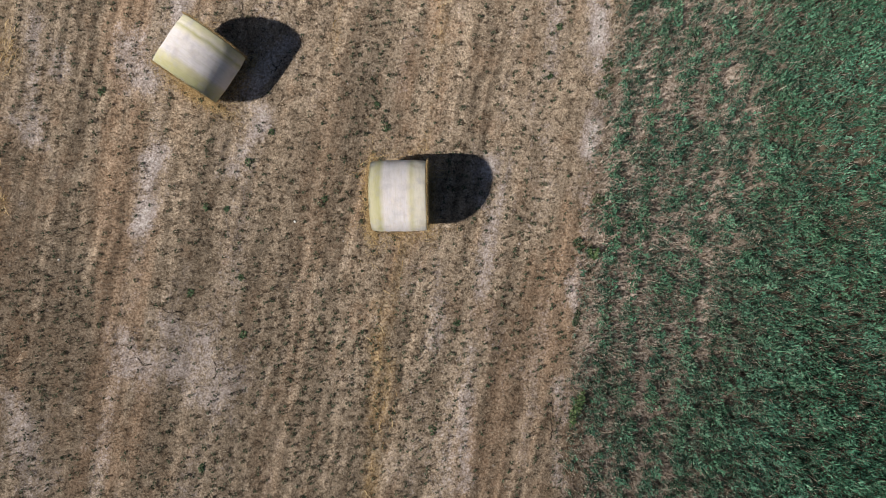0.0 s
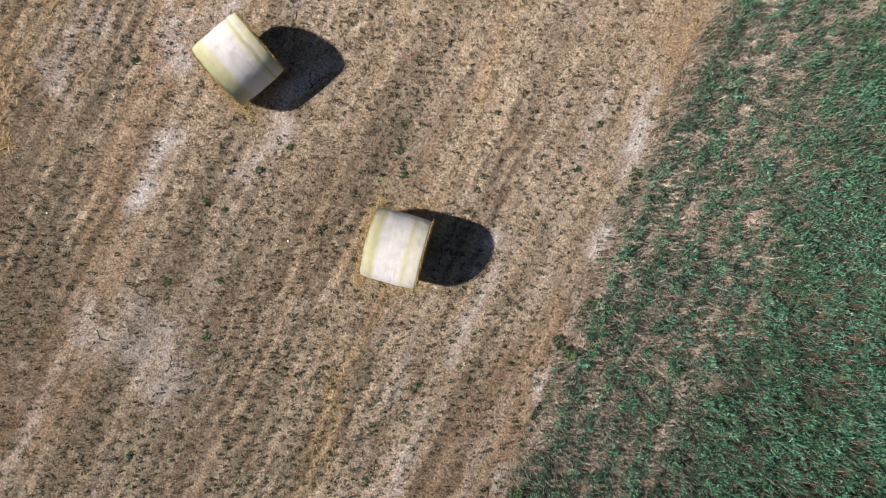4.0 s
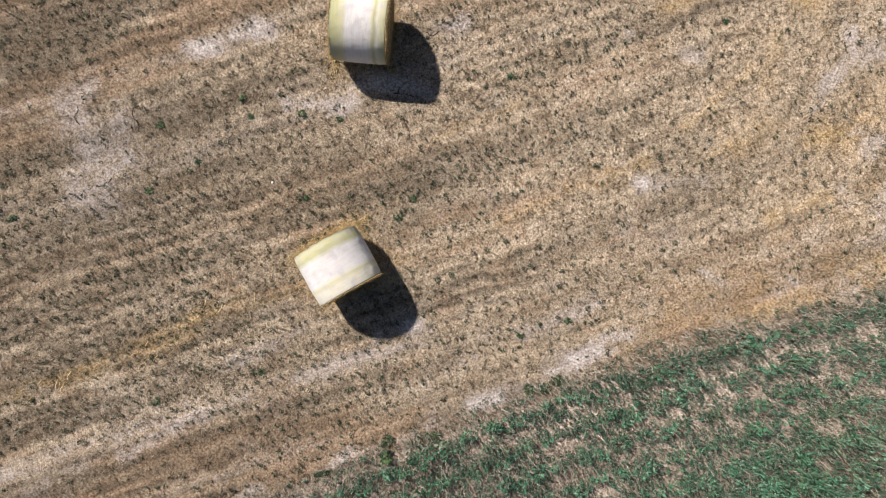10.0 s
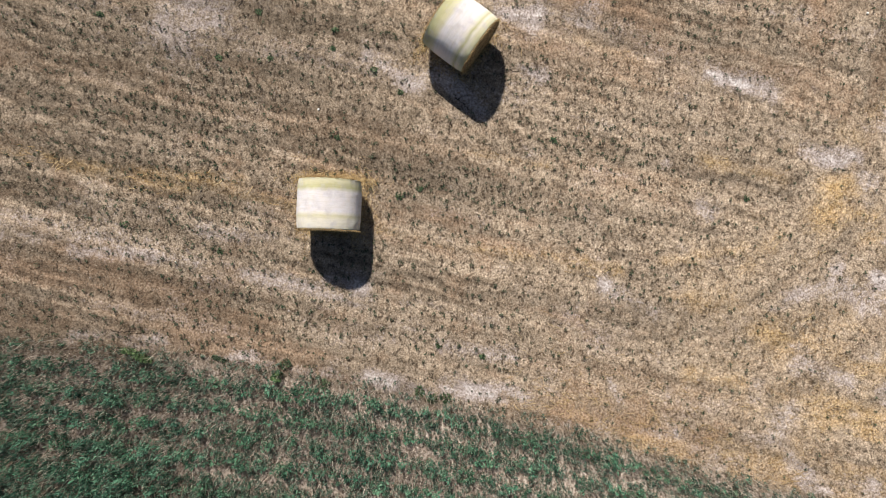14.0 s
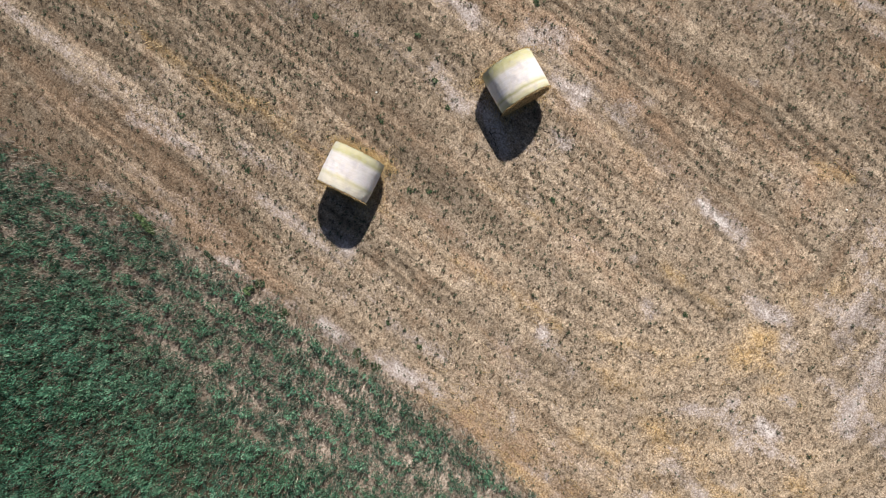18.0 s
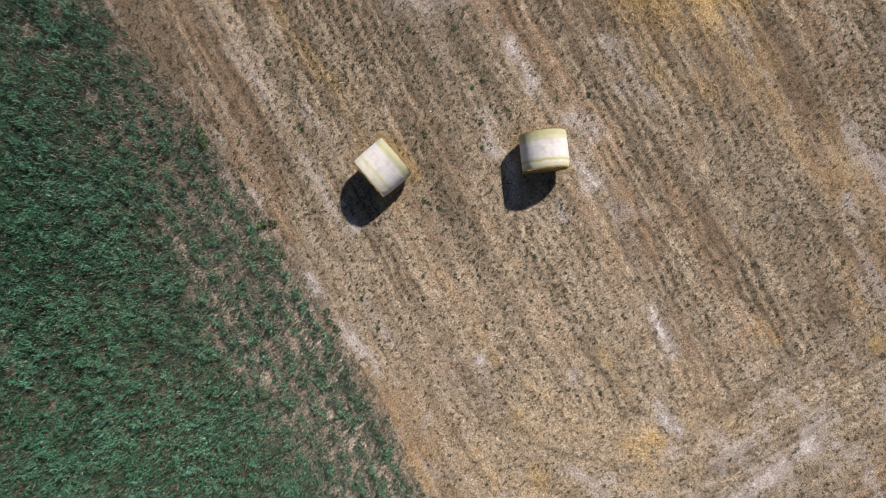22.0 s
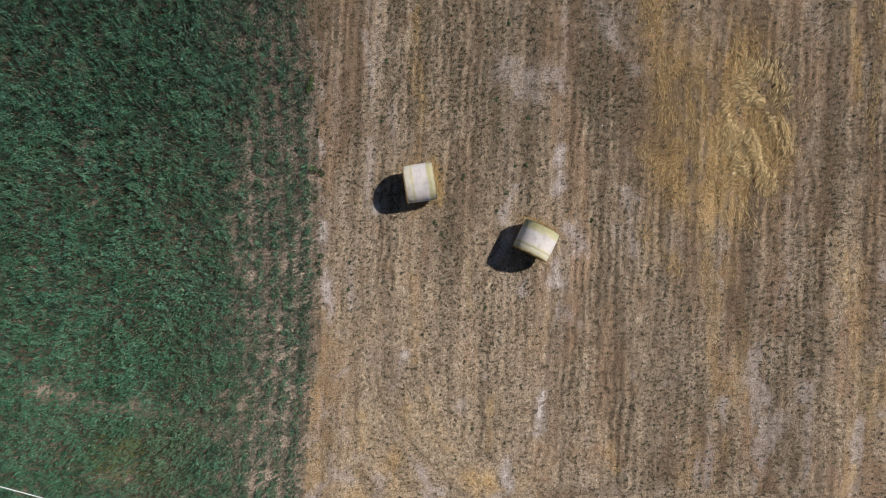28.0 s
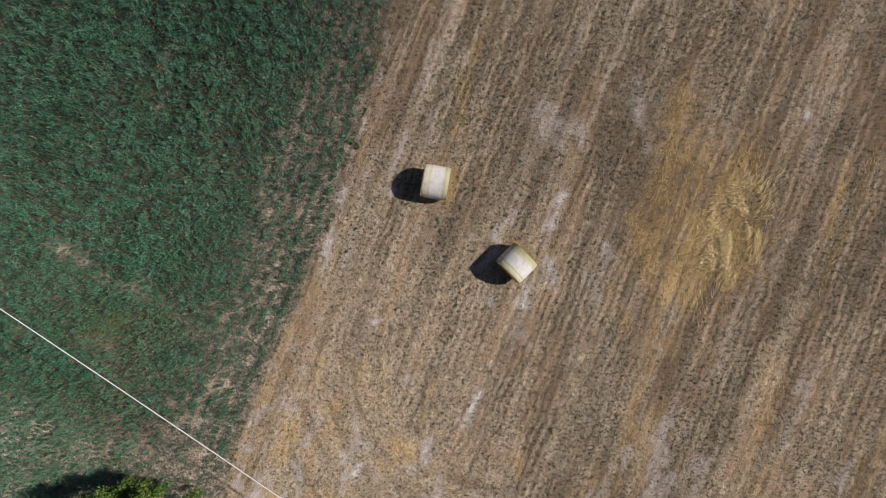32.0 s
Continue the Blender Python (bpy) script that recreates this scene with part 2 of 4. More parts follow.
CLAY_THIRD = [(7.1, 1.2, 7.1, 0.7, 0.27, 0.6), (7.3, 2.9, 7.4, 0.8, 0.18, 0.4), (7.7, 0.2, 7.3, 2.7, 0.25, 0.6), (13.9, 0.2, 13.8, 2.6, 0.24, 0.4), (-4.6, -1, -4.5, -2.1, 0.24, 0.9), (-4.6, -2.2, -4.6, -2.5, 0.1, 0.7), (-4.3, -2.3, -4.4, -3, 0.15, 0.6), (-3.6, -0.8, -3.5, -2.5, 0.21, 0.55), (-3.6, -1.8, -3.7, -0.6, 0.15, 0.5), (-3.5, -4.8, -4, -5.2, 0.1, 0.6), (-2.2, -3.5, -2.6, -4.4, 0.34, 0.4), (-1.9, -5.3, -1.9, -5.3, 0.15, 0.6), (-1.3, -4.1, -1.7, -5.6, 0.27, 0.5), (-1.3, -4.1, -1.3, -4.2, 0.21, 0.8), (1.1, -6, 0.9, -6.4, 0.23, 0.6)]
CLAY_FOURTH = [(1.9, -5, 1.9, -5, 0.13, 0.6), (3.4, -1, 3.2, -1.3, 0.19, 0.5), (4.3, -5.5, 4.2, -6.5, 0.14, 1), (4.6, -0.3, 4.7, -1.1, 0.24, 0.8), (4.8, -1.8, 4.7, -2.4, 0.21, 0.7), (7.9, -4.7, 7.9, -4.8, 0.17, 0.5), (9.3, -4.9, 9.3, -4.9, 0.14, 0.6), (11.4, -5.6, 11.6, -6.5, 0.17, 0.6), (11.5, -5.6, 11.5, -5.7, 0.24, 0.7), (13.5, -3.3, 13.5, -4.6, 0.2, 0.4), (13.7, -3.3, 13.7, -3.4, 0.29, 0.4), (13.8, -0.7, 13.6, -1.7, 0.28, 0.5), (17.9, -5.8, 18, -5.8, 0.24, 0.6), (-4.6, -9.6, -4.6, -9.7, 0.13, 0.6), (-4.4, -6.7, -4.4, -6.7, 0.15, 0.8)]
CLAY_FIFTH = [(-3.6, -6.3, -3.5, -6.3, 0.14, 0.5), (-3.5, -8.8, -3.5, -8.9, 0.15, 0.5), (-3.3, -9.2, -3.9, -9.2, 0.3, 0.6), (-2.3, -11.3, -2, -12.1, 0.21, 0.7), (-2.2, -9.6, -2.2, -10.5, 0.21, 0.6), (-0.5, -10.4, -0.4, -10.4, 0.18, 0.8), (-0.1, -9.5, 0.4, -9.7, 0.21, 0.8), (0.2, -9.7, -0.7, -8.6, 0.2, 0.6), (0.3, -10.6, 0.3, -11, 0.24, 0.9), (1.1, -11.1, 1.1, -11.1, 0.24, 0.5), (2.3, -11.1, 2.5, -11.5, 0.18, 0.6), (3, -8.3, 2.9, -9.2, 0.24, 0.9), (3.1, -8.8, 3.1, -9.4, 0.28, 0.9), (3.8, -9.5, 4.3, -10.4, 0.34, 0.4), (4.2, -6.9, 4.2, -7, 0.14, 0.7)]
CLAY_SIXTH = [(-2.66, 2.36, -2.66, 1.53, 0.22, 0.75), (-2.0, 4.9, -2.0, 3.9, 0.14, 0.45), (4.4, -10.8, 4.4, -10.8, 0.28, 0.7), (6.6, -11.4, 7.7, -11.3, 0.28, 0.7), (6.7, -11.9, 4.6, -12.1, 0.34, 0.8), (8.4, -11.8, 10.1, -11.7, 0.28, 0.5), (2.6, -12.3, 1.6, -12.7, 0.31, 0.8), (4.6, -12.1, 2.6, -12.3, 0.37, 0.8), (5.05, 1.0, 5.5, 0.3, 0.42, 0.65), (4.9, 0.1, 4.7, -2.2, 0.6, 0.4), (4.7, -2.6, 4.4, -5.2, 0.5, 0.38), (4.6, -0.6, 4.55, -1.0, 0.34, 0.8), (4.75, -1.8, 5.6, -2.7, 0.3, 0.5), (3.35, -1.2, 3.3, -1.5, 0.22, 0.7), (4.4, -5.5, 4.15, -7.1, 0.3, 0.6)]
STRAW_FIRST = [(-1.5, 11.8, -1.3, 9.6, 0.18, 0.5), (-1.4, 9.3, -1.3, 6.2, 0.18, 0.55), (-1.3, 8.6, -0.9, 5.0, 0.19, 0.6), (-1.3, 9.9, -1.3, 8.8, 0.13, 0.6), (8.3, 7.0, 9.0, 5.9, 0.63, 0.55), (11.7, 7.6, 13.4, 4.3, 1.02, 0.7), (12.4, 6.0, 12.7, 4.9, 0.68, 1), (16.1, 10.3, 16.5, 6.9, 0.18, 0.7), (8.4, 4.3, 9.1, 3.0, 0.59, 0.8), (10.0, 5.5, 10.2, 3.7, 0.32, 0.6), (11.3, 4.9, 12.0, 4.0, 0.5, 0.9), (-4.8, -6.0, -4.6, -9.6, 0.54, 0.5), (-0.9, -2.6, -0.9, -4.5, 0.18, 0.6), (-0.4, -5.5, 0.3, -7.3, 0.2, 0.5), (1.1, -0.2, 1.2, -2.2, 0.1, 0.45)]
STRAW_SECOND = [(2.2, -5.9, 2.2, -7.8, 0.21, 0.55), (4.3, -2.5, 4.3, -2.5, 0.18, 0.6), (9.1, -0.4, 9.1, -0.4, 0.24, 0.5), (-5.4, -8.2, -5.3, -8.3, 0.25, 0.8), (-2.9, -6.8, -2.9, -6.8, 0.32, 0.5), (-2.8, -6.6, -3.0, -9.1, 0.21, 0.55), (-1.6, -8.5, -1.4, -9.4, 0.26, 0.6), (-1.5, -7.9, -1.6, -9.2, 0.48, 0.65), (-1.3, -6.6, 0.8, -8.0, 0.28, 0.4), (-1.1, -6.3, -1.5, -9.5, 0.59, 0.45), (1.2, -10.1, 1.4, -11.1, 0.3, 0.5), (1.6, -9.1, 2.5, -9.4, 0.41, 0.8), (1.7, -9.2, 1.8, -10.0, 0.39, 0.7), (2.3, -9.5, 2.3, -9.5, 0.31, 0.7), (3.6, -9.3, 4.7, -10.1, 0.31, 0.5)]
STRAW_THIRD = [(8.2, 10.6, 8.9, 5.0, 0.8, 0.6), (6.9, -7.8, 7.4, -8.5, 0.21, 0.6), (7.1, -7.4, 7.2, -8.2, 0.27, 0.6), (10.0, -10.2, 10.0, -10.2, 0.35, 0.9), (-0.5, -12.5, -0.5, -12.6, 0.54, 0.5), (4.0, -13.8, 4.0, -13.9, 0.51, 0.7), (4.38, -2.2, 4.2, -3.8, 0.26, 0.42), (8.2, 1.1, 9.5, -0.3, 0.4, 0.4)]
RUST_FIRST = [(3.9, 8.1, 2.8, 8.7, 0.5, 0.4), (7.1, 6.7, 6.1, 7.0, 0.74, 0.5), (8.4, 9.3, 8.7, 2.9, 1.36, 0.8), (12.1, 9.2, 12.8, 2.2, 1.58, 0.9), (14.8, 8.0, 15.1, 1.6, 0.9, 0.4), (17.0, 6.2, 17.3, -2.8, 0.68, 0.5), (-3.5, 2.4, -3.4, 0.4, 0.13, 0.5), (1.6, 0.1, 1.8, -1.4, 0.18, 0.6), (9.4, 1.4, 12.0, -5.3, 1.36, 0.3), (-4.6, -3.7, -4.3, -7.3, 0.57, 0.8), (-4.0, -4.9, -4.0, -4.9, 0.39, 0.7), (-3.9, -4.0, -3.9, -6.6, 0.31, 0.7), (-3.6, -1.4, -3.4, -5.9, 0.32, 0.5), (-3.1, -0.5, -3.1, -1.4, 0.13, 0.6), (-2.3, -0.8, -2.2, -3.5, 0.1, 0.5)]
RUST_SECOND = [(3.9, -1.6, 4.2, -4.5, 0.68, 0.6), (4.1, -1.9, 3.8, -3.5, 0.26, 0.5), (6.4, -1.1, 5.6, -4.0, 0.16, 0.6), (5.9, -7.8, 7.3, -7.5, 0.68, 0.7), (5.46, -2.0, 5.3, -4.0, 0.42, 0.95), (6.3, 0.8, 5.5, -0.8, 0.35, 0.8), (6.5, -7.55, 7.6, -8.15, 0.4, 0.9), (4.1, -7.5, 4.9, -8.2, 0.4, 0.7), (6.9, -2.4, 6.4, -5.6, 0.45, 0.6), (4.1, -7.7, 4.15, -9.0, 0.35, 0.6), (-4.1, -5.1, -3.3, -7.2, 0.4, 0.5)]
# thin places in the crop: x, y, half width, half length, strength
BARE_ROWS = [(-7.05, 6.3, 0.36, 0.18, 1), (-7.85, 5.55, 0.2, 0.16, 1), (-7.3, 4.3, 0.2, 0.3, 0.9), (-6.6, 4.2, 0.14, 0.4, 0.9), (-6.0, 2.9, 0.2, 0.5, 0.8), (-6.8, 2.6, 0.18, 0.6, 0.9), (-7.95, 2.7, 0.25, 0.4, 0.8), (-6.4, 1.3, 0.2, 0.6, 0.9), (-7.6, 2.0, 0.3, 0.3, 0.7), (-7.7, -0.75, 0.25, 0.7, 0.7), (-8.2, 7.9, 0.16, 0.3, 0.8), (-10.4, 6.0, 0.4, 0.12, 0.7), (-7.85, 3.6, 0.2, 0.6, 0.6), (-6.1, 4.8, 0.14, 0.3, 0.8), (-7.4, -1.4, 0.2, 0.5, 0.6), (-7.05, 0.4, 0.14, 0.8, 0.6)]
BARE_INNER = [(-14.4, 3.7, 0.14, 0.4, 0.9), (-14.35, 3.1, 0.2, 0.14, 0.7), (-13.85, 1.6, 0.14, 0.4, 0.8), (-13.9, 8.1, 0.12, 0.4, 0.7), (-14.5, 6.8, 0.12, 0.4, 0.6)]
BARE_TRACK = [(-15.8, -6.15, 0.6, 0.28, 0.68), (-14.5, -6.4, 0.5, 0.28, 0.68), (-13.3, -6.7, 0.5, 0.28, 0.68), (-12.2, -6.6, 0.5, 0.24, 0.68), (-11.3, -6.7, 0.5, 0.24, 0.68), (-10.4, -6.95, 0.4, 0.24, 0.68), (-9.6, -7.1, 0.5, 0.24, 0.68), (-8.5, -7.4, 0.5, 0.28, 0.68), (-7.6, -7.65, 0.4, 0.2, 0.68), (-12.7, -9.4, 0.8, 0.6, 0.5), (-12.3, -8.4, 0.32, 0.23, 0.5), (-6.2, -4.0, 0.27, 0.90, 0.5), (-15.9, -9.9, 0.57, 0.34, 0.4)]
# strips along the drill rows: x, half width, kind, strength
STRIPS = [(-4.0, 0.75, 'brown', 0.3), (-2.95, 0.28, 'pale', 0.6), (-2.0, 0.2, 'dark', 0.5), (-1.1, 0.2, 'gold', 0.38), (0.2, 0.3, 'dark', 0.4),
          (0.95, 0.5, 'brown', 0.5), (2.6, 0.35, 'pale', 0.4), (3.4, 0.25, 'dark', 0.4), (4.6, 0.25, 'pale', 0.45), (6.0, 0.7, 'dark', 0.5),
          (7.4, 0.25, 'pale', 0.4), (8.3, 0.2, 'gold', 0.3), (14.3, 0.4, 'pale', 0.4), (15.6, 0.5, 'dark', 0.4), (17.2, 0.4, 'gold', 0.35)]


def spots(x, y, seed, *lists):
    """How far places lie within the ragged spots of the lists, 0 to 1."""
    out = np.zeros_like(x)
    rough = (fbm(x * 1.6, y * 1.6, seed, 5) - 0.5) * 2.0
    for lst in lists:
        for px, py, rx, ry, s in lst:
            near = np.flatnonzero((abs(x - px) < 2.6 * rx + 0.3) & (abs(y - py) < 2.6 * ry + 0.3))
            r = np.hypot((x[near] - px) / rx, (y[near] - py) / ry) + rough[near]
            out[near] = np.maximum(out[near], s * smooth(2.3, -0.3, r))
    return out


def streaks(x, y, seed, *lists):
    """How far places lie within the ragged, soft streaks of the lists, 0 to 1."""
    out = np.zeros_like(x)
    rough = (fbm(x * 2.2, y * 1.8, seed, 5) - 0.5) * 2.3
    for lst in lists:
        for ax, ay, bx, by, w, s in lst:
            far = 2.4 * w + 0.3
            near = np.flatnonzero((x > min(ax, bx) - far) & (x < max(ax, bx) + far) & (y > min(ay, by) - far) & (y < max(ay, by) + far))
            dx, dy = bx - ax, by - ay
            t = np.clip(((x[near] - ax) * dx + (y[near] - ay) * dy) / (dx * dx + dy * dy + 1e-6), 0, 1)
            r = np.hypot(x[near] - ax - t * dx, y[near] - ay - t * dy) / w + rough[near]
            out[near] = np.maximum(out[near], s * smooth(2.3, -0.5, r))
    return out


# where the drill rows turn: the centre of the bend and the radius of its inmost row
BEND_X, BEND_Y, BEND_R = 5.0, -4.0, 5.2


def rows_at(x, y):
    """The row that passes a place, named by its x in the open field, and how far the place lies along it."""
    r = np.where(x < BEND_X, np.hypot(x - BEND_X, np.minimum(y - BEND_Y, 0)), BEND_Y - y)
    turned = (y < BEND_Y) & (r > BEND_R) & (x > BEND_X - 8.0)
    u = np.where(turned, BEND_X - r, x)
    v = np.where(turned, np.where(x < BEND_X, r * np.arctan2(x - BEND_X, BEND_Y - y), x - BEND_X), y)
    return u, v


def row_angle(x, y):
    """The direction in which the drill row runs at a place."""
    bent = np.where(x < BEND_X, np.arctan2(BEND_X - x, BEND_Y - y), 0.0)
    r = np.where(x < BEND_X, np.hypot(x - BEND_X, y - BEND_Y), BEND_Y - y)
    return np.where((y < BEND_Y) & (r > BEND_R) & (x > BEND_X - 8.0), -bent, np.pi / 2)


def field(x, y):
    """Crop cover, bare clay, yellow straw, brown litter, tone and weeds at places of the field, each 0 to 1."""
    wob = fbm(x * 0.9, y * 0.9, 3) - 0.5
    inside = edge_x(y) - x + wob * 0.5 + (fbm(x * 3, y * 3, 8) - 0.5) * 0.3
    crop = smooth(-0.2, 0.3, inside)
    u, v = rows_at(x + wob * 0.3, y + wob * 0.3)
    pale = 1.15 * streaks(x, y, 11, CLAY_FIRST, CLAY_SECOND, CLAY_THIRD, CLAY_FOURTH, CLAY_FIFTH, CLAY_SIXTH)
    gold = streaks(x, y, 12, STRAW_FIRST, STRAW_SECOND, STRAW_THIRD)
    brown = streaks(x, y, 13, RUST_FIRST, RUST_SECOND)
    dark = np.zeros_like(x)
    for px, w, kind, s in STRIPS:
        a = {'pale': pale, 'gold': gold, 'brown': brown, 'dark': dark}[kind]
        near = smooth(1.3, 0.4, np.abs(u - px) / w) * smooth(0.3, 0.6, fbm(u * 1.3, v * 0.3 + px, 29))
        np.maximum(a, s * near * smooth(-6.5, -2.0, y), out=a)
    band = fbm(u * 1.7, v * 0.10, 40, 2) - 0.5
    streak = fbm(u * 4.2, v * 0.16, 41, 3) - 0.5
    fine = fbm(u * 9.0, v * 0.6, 43, 2) - 0.5
    patch = fbm(x * 0.35, y * 0.22, 47, 3) - 0.5
    drill = 0.23 * np.cos(2 * np.pi * (u / 0.33 + 0.5 * wob)) * smooth(0.28, 0.58, fbm(u * 0.8, v * 0.35, 45, 2))
    east = smooth(7.0, 11.5, x) * smooth(3.5, -1.0, y)
    drill = drill * (1 - 0.6 * east)
    lower = smooth(-1.5, -9.0, y) * smooth(7.0, 1.0, x)
    head = smooth(-8.0, -10.5, y - wob) * smooth(-6.0, -1.0, x)
    corner = smooth(-7.0, -11.0, y) * smooth(2.0, -3.0, x)
    mottle = fbm(x * 2.2, y * 1.2, 67, 4)
    pale = np.maximum(pale, (0.42 - 0.18 * smooth(5, 9, x)) * smooth(0.04, 0.34, streak + 0.4 * patch + 0.3 * band) * smooth(0.3, 0.6, mottle))
    pale = np.maximum(pale, (0.34 + 0.4 * np.maximum(corner, 0.7 * head)) * smooth(0.57 - 0.12 * np.maximum(corner, head), 0.74, mottle))
    # broad strips of grey clay, gold straw and brown litter beyond the second bale
    pale = np.maximum(pale, 0.62 * east * smooth(0.50, 0.68, fbm(u * 1.0, v * 0.24, 142, 3)) * smooth(0.25, 0.5, mottle))
    gold = np.maximum(gold, 0.42 * east * smooth(0.52, 0.72, fbm(u * 0.9, v * 0.20, 141, 3)))
    brown = np.maximum(brown, 0.75 * east * smooth(0.48, 0.64, fbm(u * 0.8, v * 0.22, 144, 3)))
    # a pale worn line along the crop's edge
    rim = smooth(0.38, 0.08, np.abs(x - edge_x(y) - 0.2 + wob * 0.4)) * smooth(0.36, 0.62, fbm(x * 2.0, y * 1.1, 31))
    pale = np.maximum(pale, 0.55 * rim * smooth(-6.5, -4.5, y))
    gold = np.maximum(gold, np.maximum(lower, 0.8 * head) * smooth(0.44, 0.76, fbm(u * 1.8, v * 0.6, 53)) * 0.26)
    gold = np.maximum(gold, 0.55 * corner * smooth(0.40, 0.62, fbm(x * 1.6, y * 0.8, 54, 4)))
    swath = smooth(1.2, 0.5, np.hypot((x - 11.0 + wob) / 3.4, (y - 5.4) / 5.4))
    gold = np.maximum(gold, 0.78 * swath * smooth(0.24, 0.54, fbm(x * 1.5, y * 0.45, 65)))
    margin = smooth(2.4, 0.2, x - edge_x(y) + wob) * smooth(-1.5, -6.0, y) * smooth(-0.3, 0.1, x - edge_x(y))
    gold = np.maximum(gold, 0.35 * margin * smooth(0.35, 0.6, fbm(x * 1.8, y * 0.8, 57)))
    brown = np.maximum(brown, 0.4 * margin)
    pale = np.maximum(pale, 0.5 * margin * smooth(0.45, 0.7, fbm(x * 2.0, y * 0.9, 58, 4)))
    side = smooth(3.4, 2.0, x - edge_x(y)) * smooth(2.0, 4.5, y)
    brown = np.maximum(brown * (1 - 0.7 * smooth(3.0, 0.8, x - edge_x(y)) * smooth(-4.0, 0.0, y)), 0.55 * side * smooth(0.3, 0.6, mottle))
    # brown litter lies in soft bands and in small blotches
    brown = np.maximum(brown, 0.7 * smooth(0.46, 0.70, fbm(u * 1.5, v * 0.25, 59)) * (1 - 0.5 * lower))
    brown = np.maximum(brown, 0.55 * smooth(0.53, 0.72, fbm(x * 2.6, y * 1.5, 60, 4)) * (1 - 0.7 * head) * (1 - 0.4 * lower))
    deep = smooth(4.5, 8.0, x) * smooth(-9.5, -8.0, y)
    tone = 0.50 + (fbm(x * 4.5, y * 3.2, 71, 3) - 0.5) * 0.40 + streak * 0.65 + fine * 0.5 + drill + band * 0.55 + patch * 0.4 - 0.22 * dark + 0.12 * lower + 0.08 * corner - 0.05 * deep - 0.18 * smooth(1, 7, y) - 0.05 * smooth(2, 5, x) * smooth(0, 3, y) - 0.18 * side + 0.17 * smooth(1.5, -3, y) * smooth(5, 0, x)
    weeds = np.clip(0.36 + 0.10 * smooth(9, 5, x) + 0.22 * deep * smooth(0, -4, y) + 1.1 * dark - 0.8 * band - 1.6 * drill + 2.2 * (fbm(x * 0.5, y * 0.3, 61) - 0.5) + 1.4 * east * (fbm(u * 1.3, v * 0.4, 143) - 0.5) - gold - 0.6 * lower - 0.4 * head, 0, 1)
    tone = tone + (0.56 - tone) * 0.7 * np.clip(pale, 0, 1)
    dry = 1 - crop
    return crop, pale * dry, gold * dry * (1 - 0.6 * pale), brown * dry, np.clip(tone, 0, 1), weeds * dry


def relief(x, y):
    return (fbm(x * 0.5, y * 0.5, 5) - 0.5) * 0.05


def link_mesh(name, verts, faces, mat, parent=None, smooth_shade=False):
    me = bpy.data.meshes.new(name)
    verts = np.asarray(verts, np.float32).reshape(-1, 3)
    faces = np.asarray(faces, np.int32)
    k = faces.shape[1]
    me.vertices.add(len(verts))
    me.vertices.foreach_set("co", verts.ravel())
    me.loops.add(faces.size)
    me.loops.foreach_set("vertex_index", faces.ravel())
    me.polygons.add(len(faces))
    me.polygons.foreach_set("loop_start", np.arange(0, faces.size, k, dtype=np.int32))
    me.polygons.foreach_set("use_smooth", np.full(len(faces), smooth_shade))
    me.update(calc_edges=True)
    me.materials.append(mat)
    ob = new(name, me)
    ob.parent = parent
    return ob


def make_ground():
    near = np.arange(-26.0, 26.01, 0.1)
    out = np.array([27, 29, 33, 40, 55, 90, 160, 320, 700, 1500.0])
    line = np.concatenate([-out[::-1], near, out])
    n = len(line)
    X, Y = np.meshgrid(line, line)
    X, Y = X.ravel(), Y.ravel()
    verts = np.stack([X, Y, relief(X, Y) * (np.maximum(abs(X), abs(Y)) < 27)], -1)
    i = np.arange(n * n).reshape(n, n)
    faces = np.stack([i[:-1, :-1], i[:-1, 1:], i[1:, 1:], i[1:, :-1]], -1).reshape(-1, 4)
    ob = link_mesh("ground", verts, faces, GROUND, smooth_shade=True)
    crop, pale, gold, brown, tone, weeds = field(X, Y)
    # Soil turns darker from the crop's edge inwards, less in thin places.
    dark_earth = smooth(0.8, 5.0, edge_x(Y) - X) * (1 - 0.8 * spots(X, Y, 21, BARE_ROWS, BARE_INNER, BARE_TRACK)) * smooth(-14.5, -12.0, Y)
    for name, cols in (("soil", (crop, pale, gold)), ("litter", (brown, tone, dark_earth))):
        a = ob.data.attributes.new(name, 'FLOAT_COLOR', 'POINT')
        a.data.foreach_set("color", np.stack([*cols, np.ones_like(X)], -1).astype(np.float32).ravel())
    far = crop * smooth(16.2, 17.4, np.maximum(abs(Y + 2.0), -X - 6.2))
    ob.data.attributes.new("far_crop", 'FLOAT', 'POINT').data.foreach_set("value", far.astype(np.float32))
    tagged(ob, "dry stubble field beside bare crop soil", "ground", kind="structure")
    return ob


make_ground()


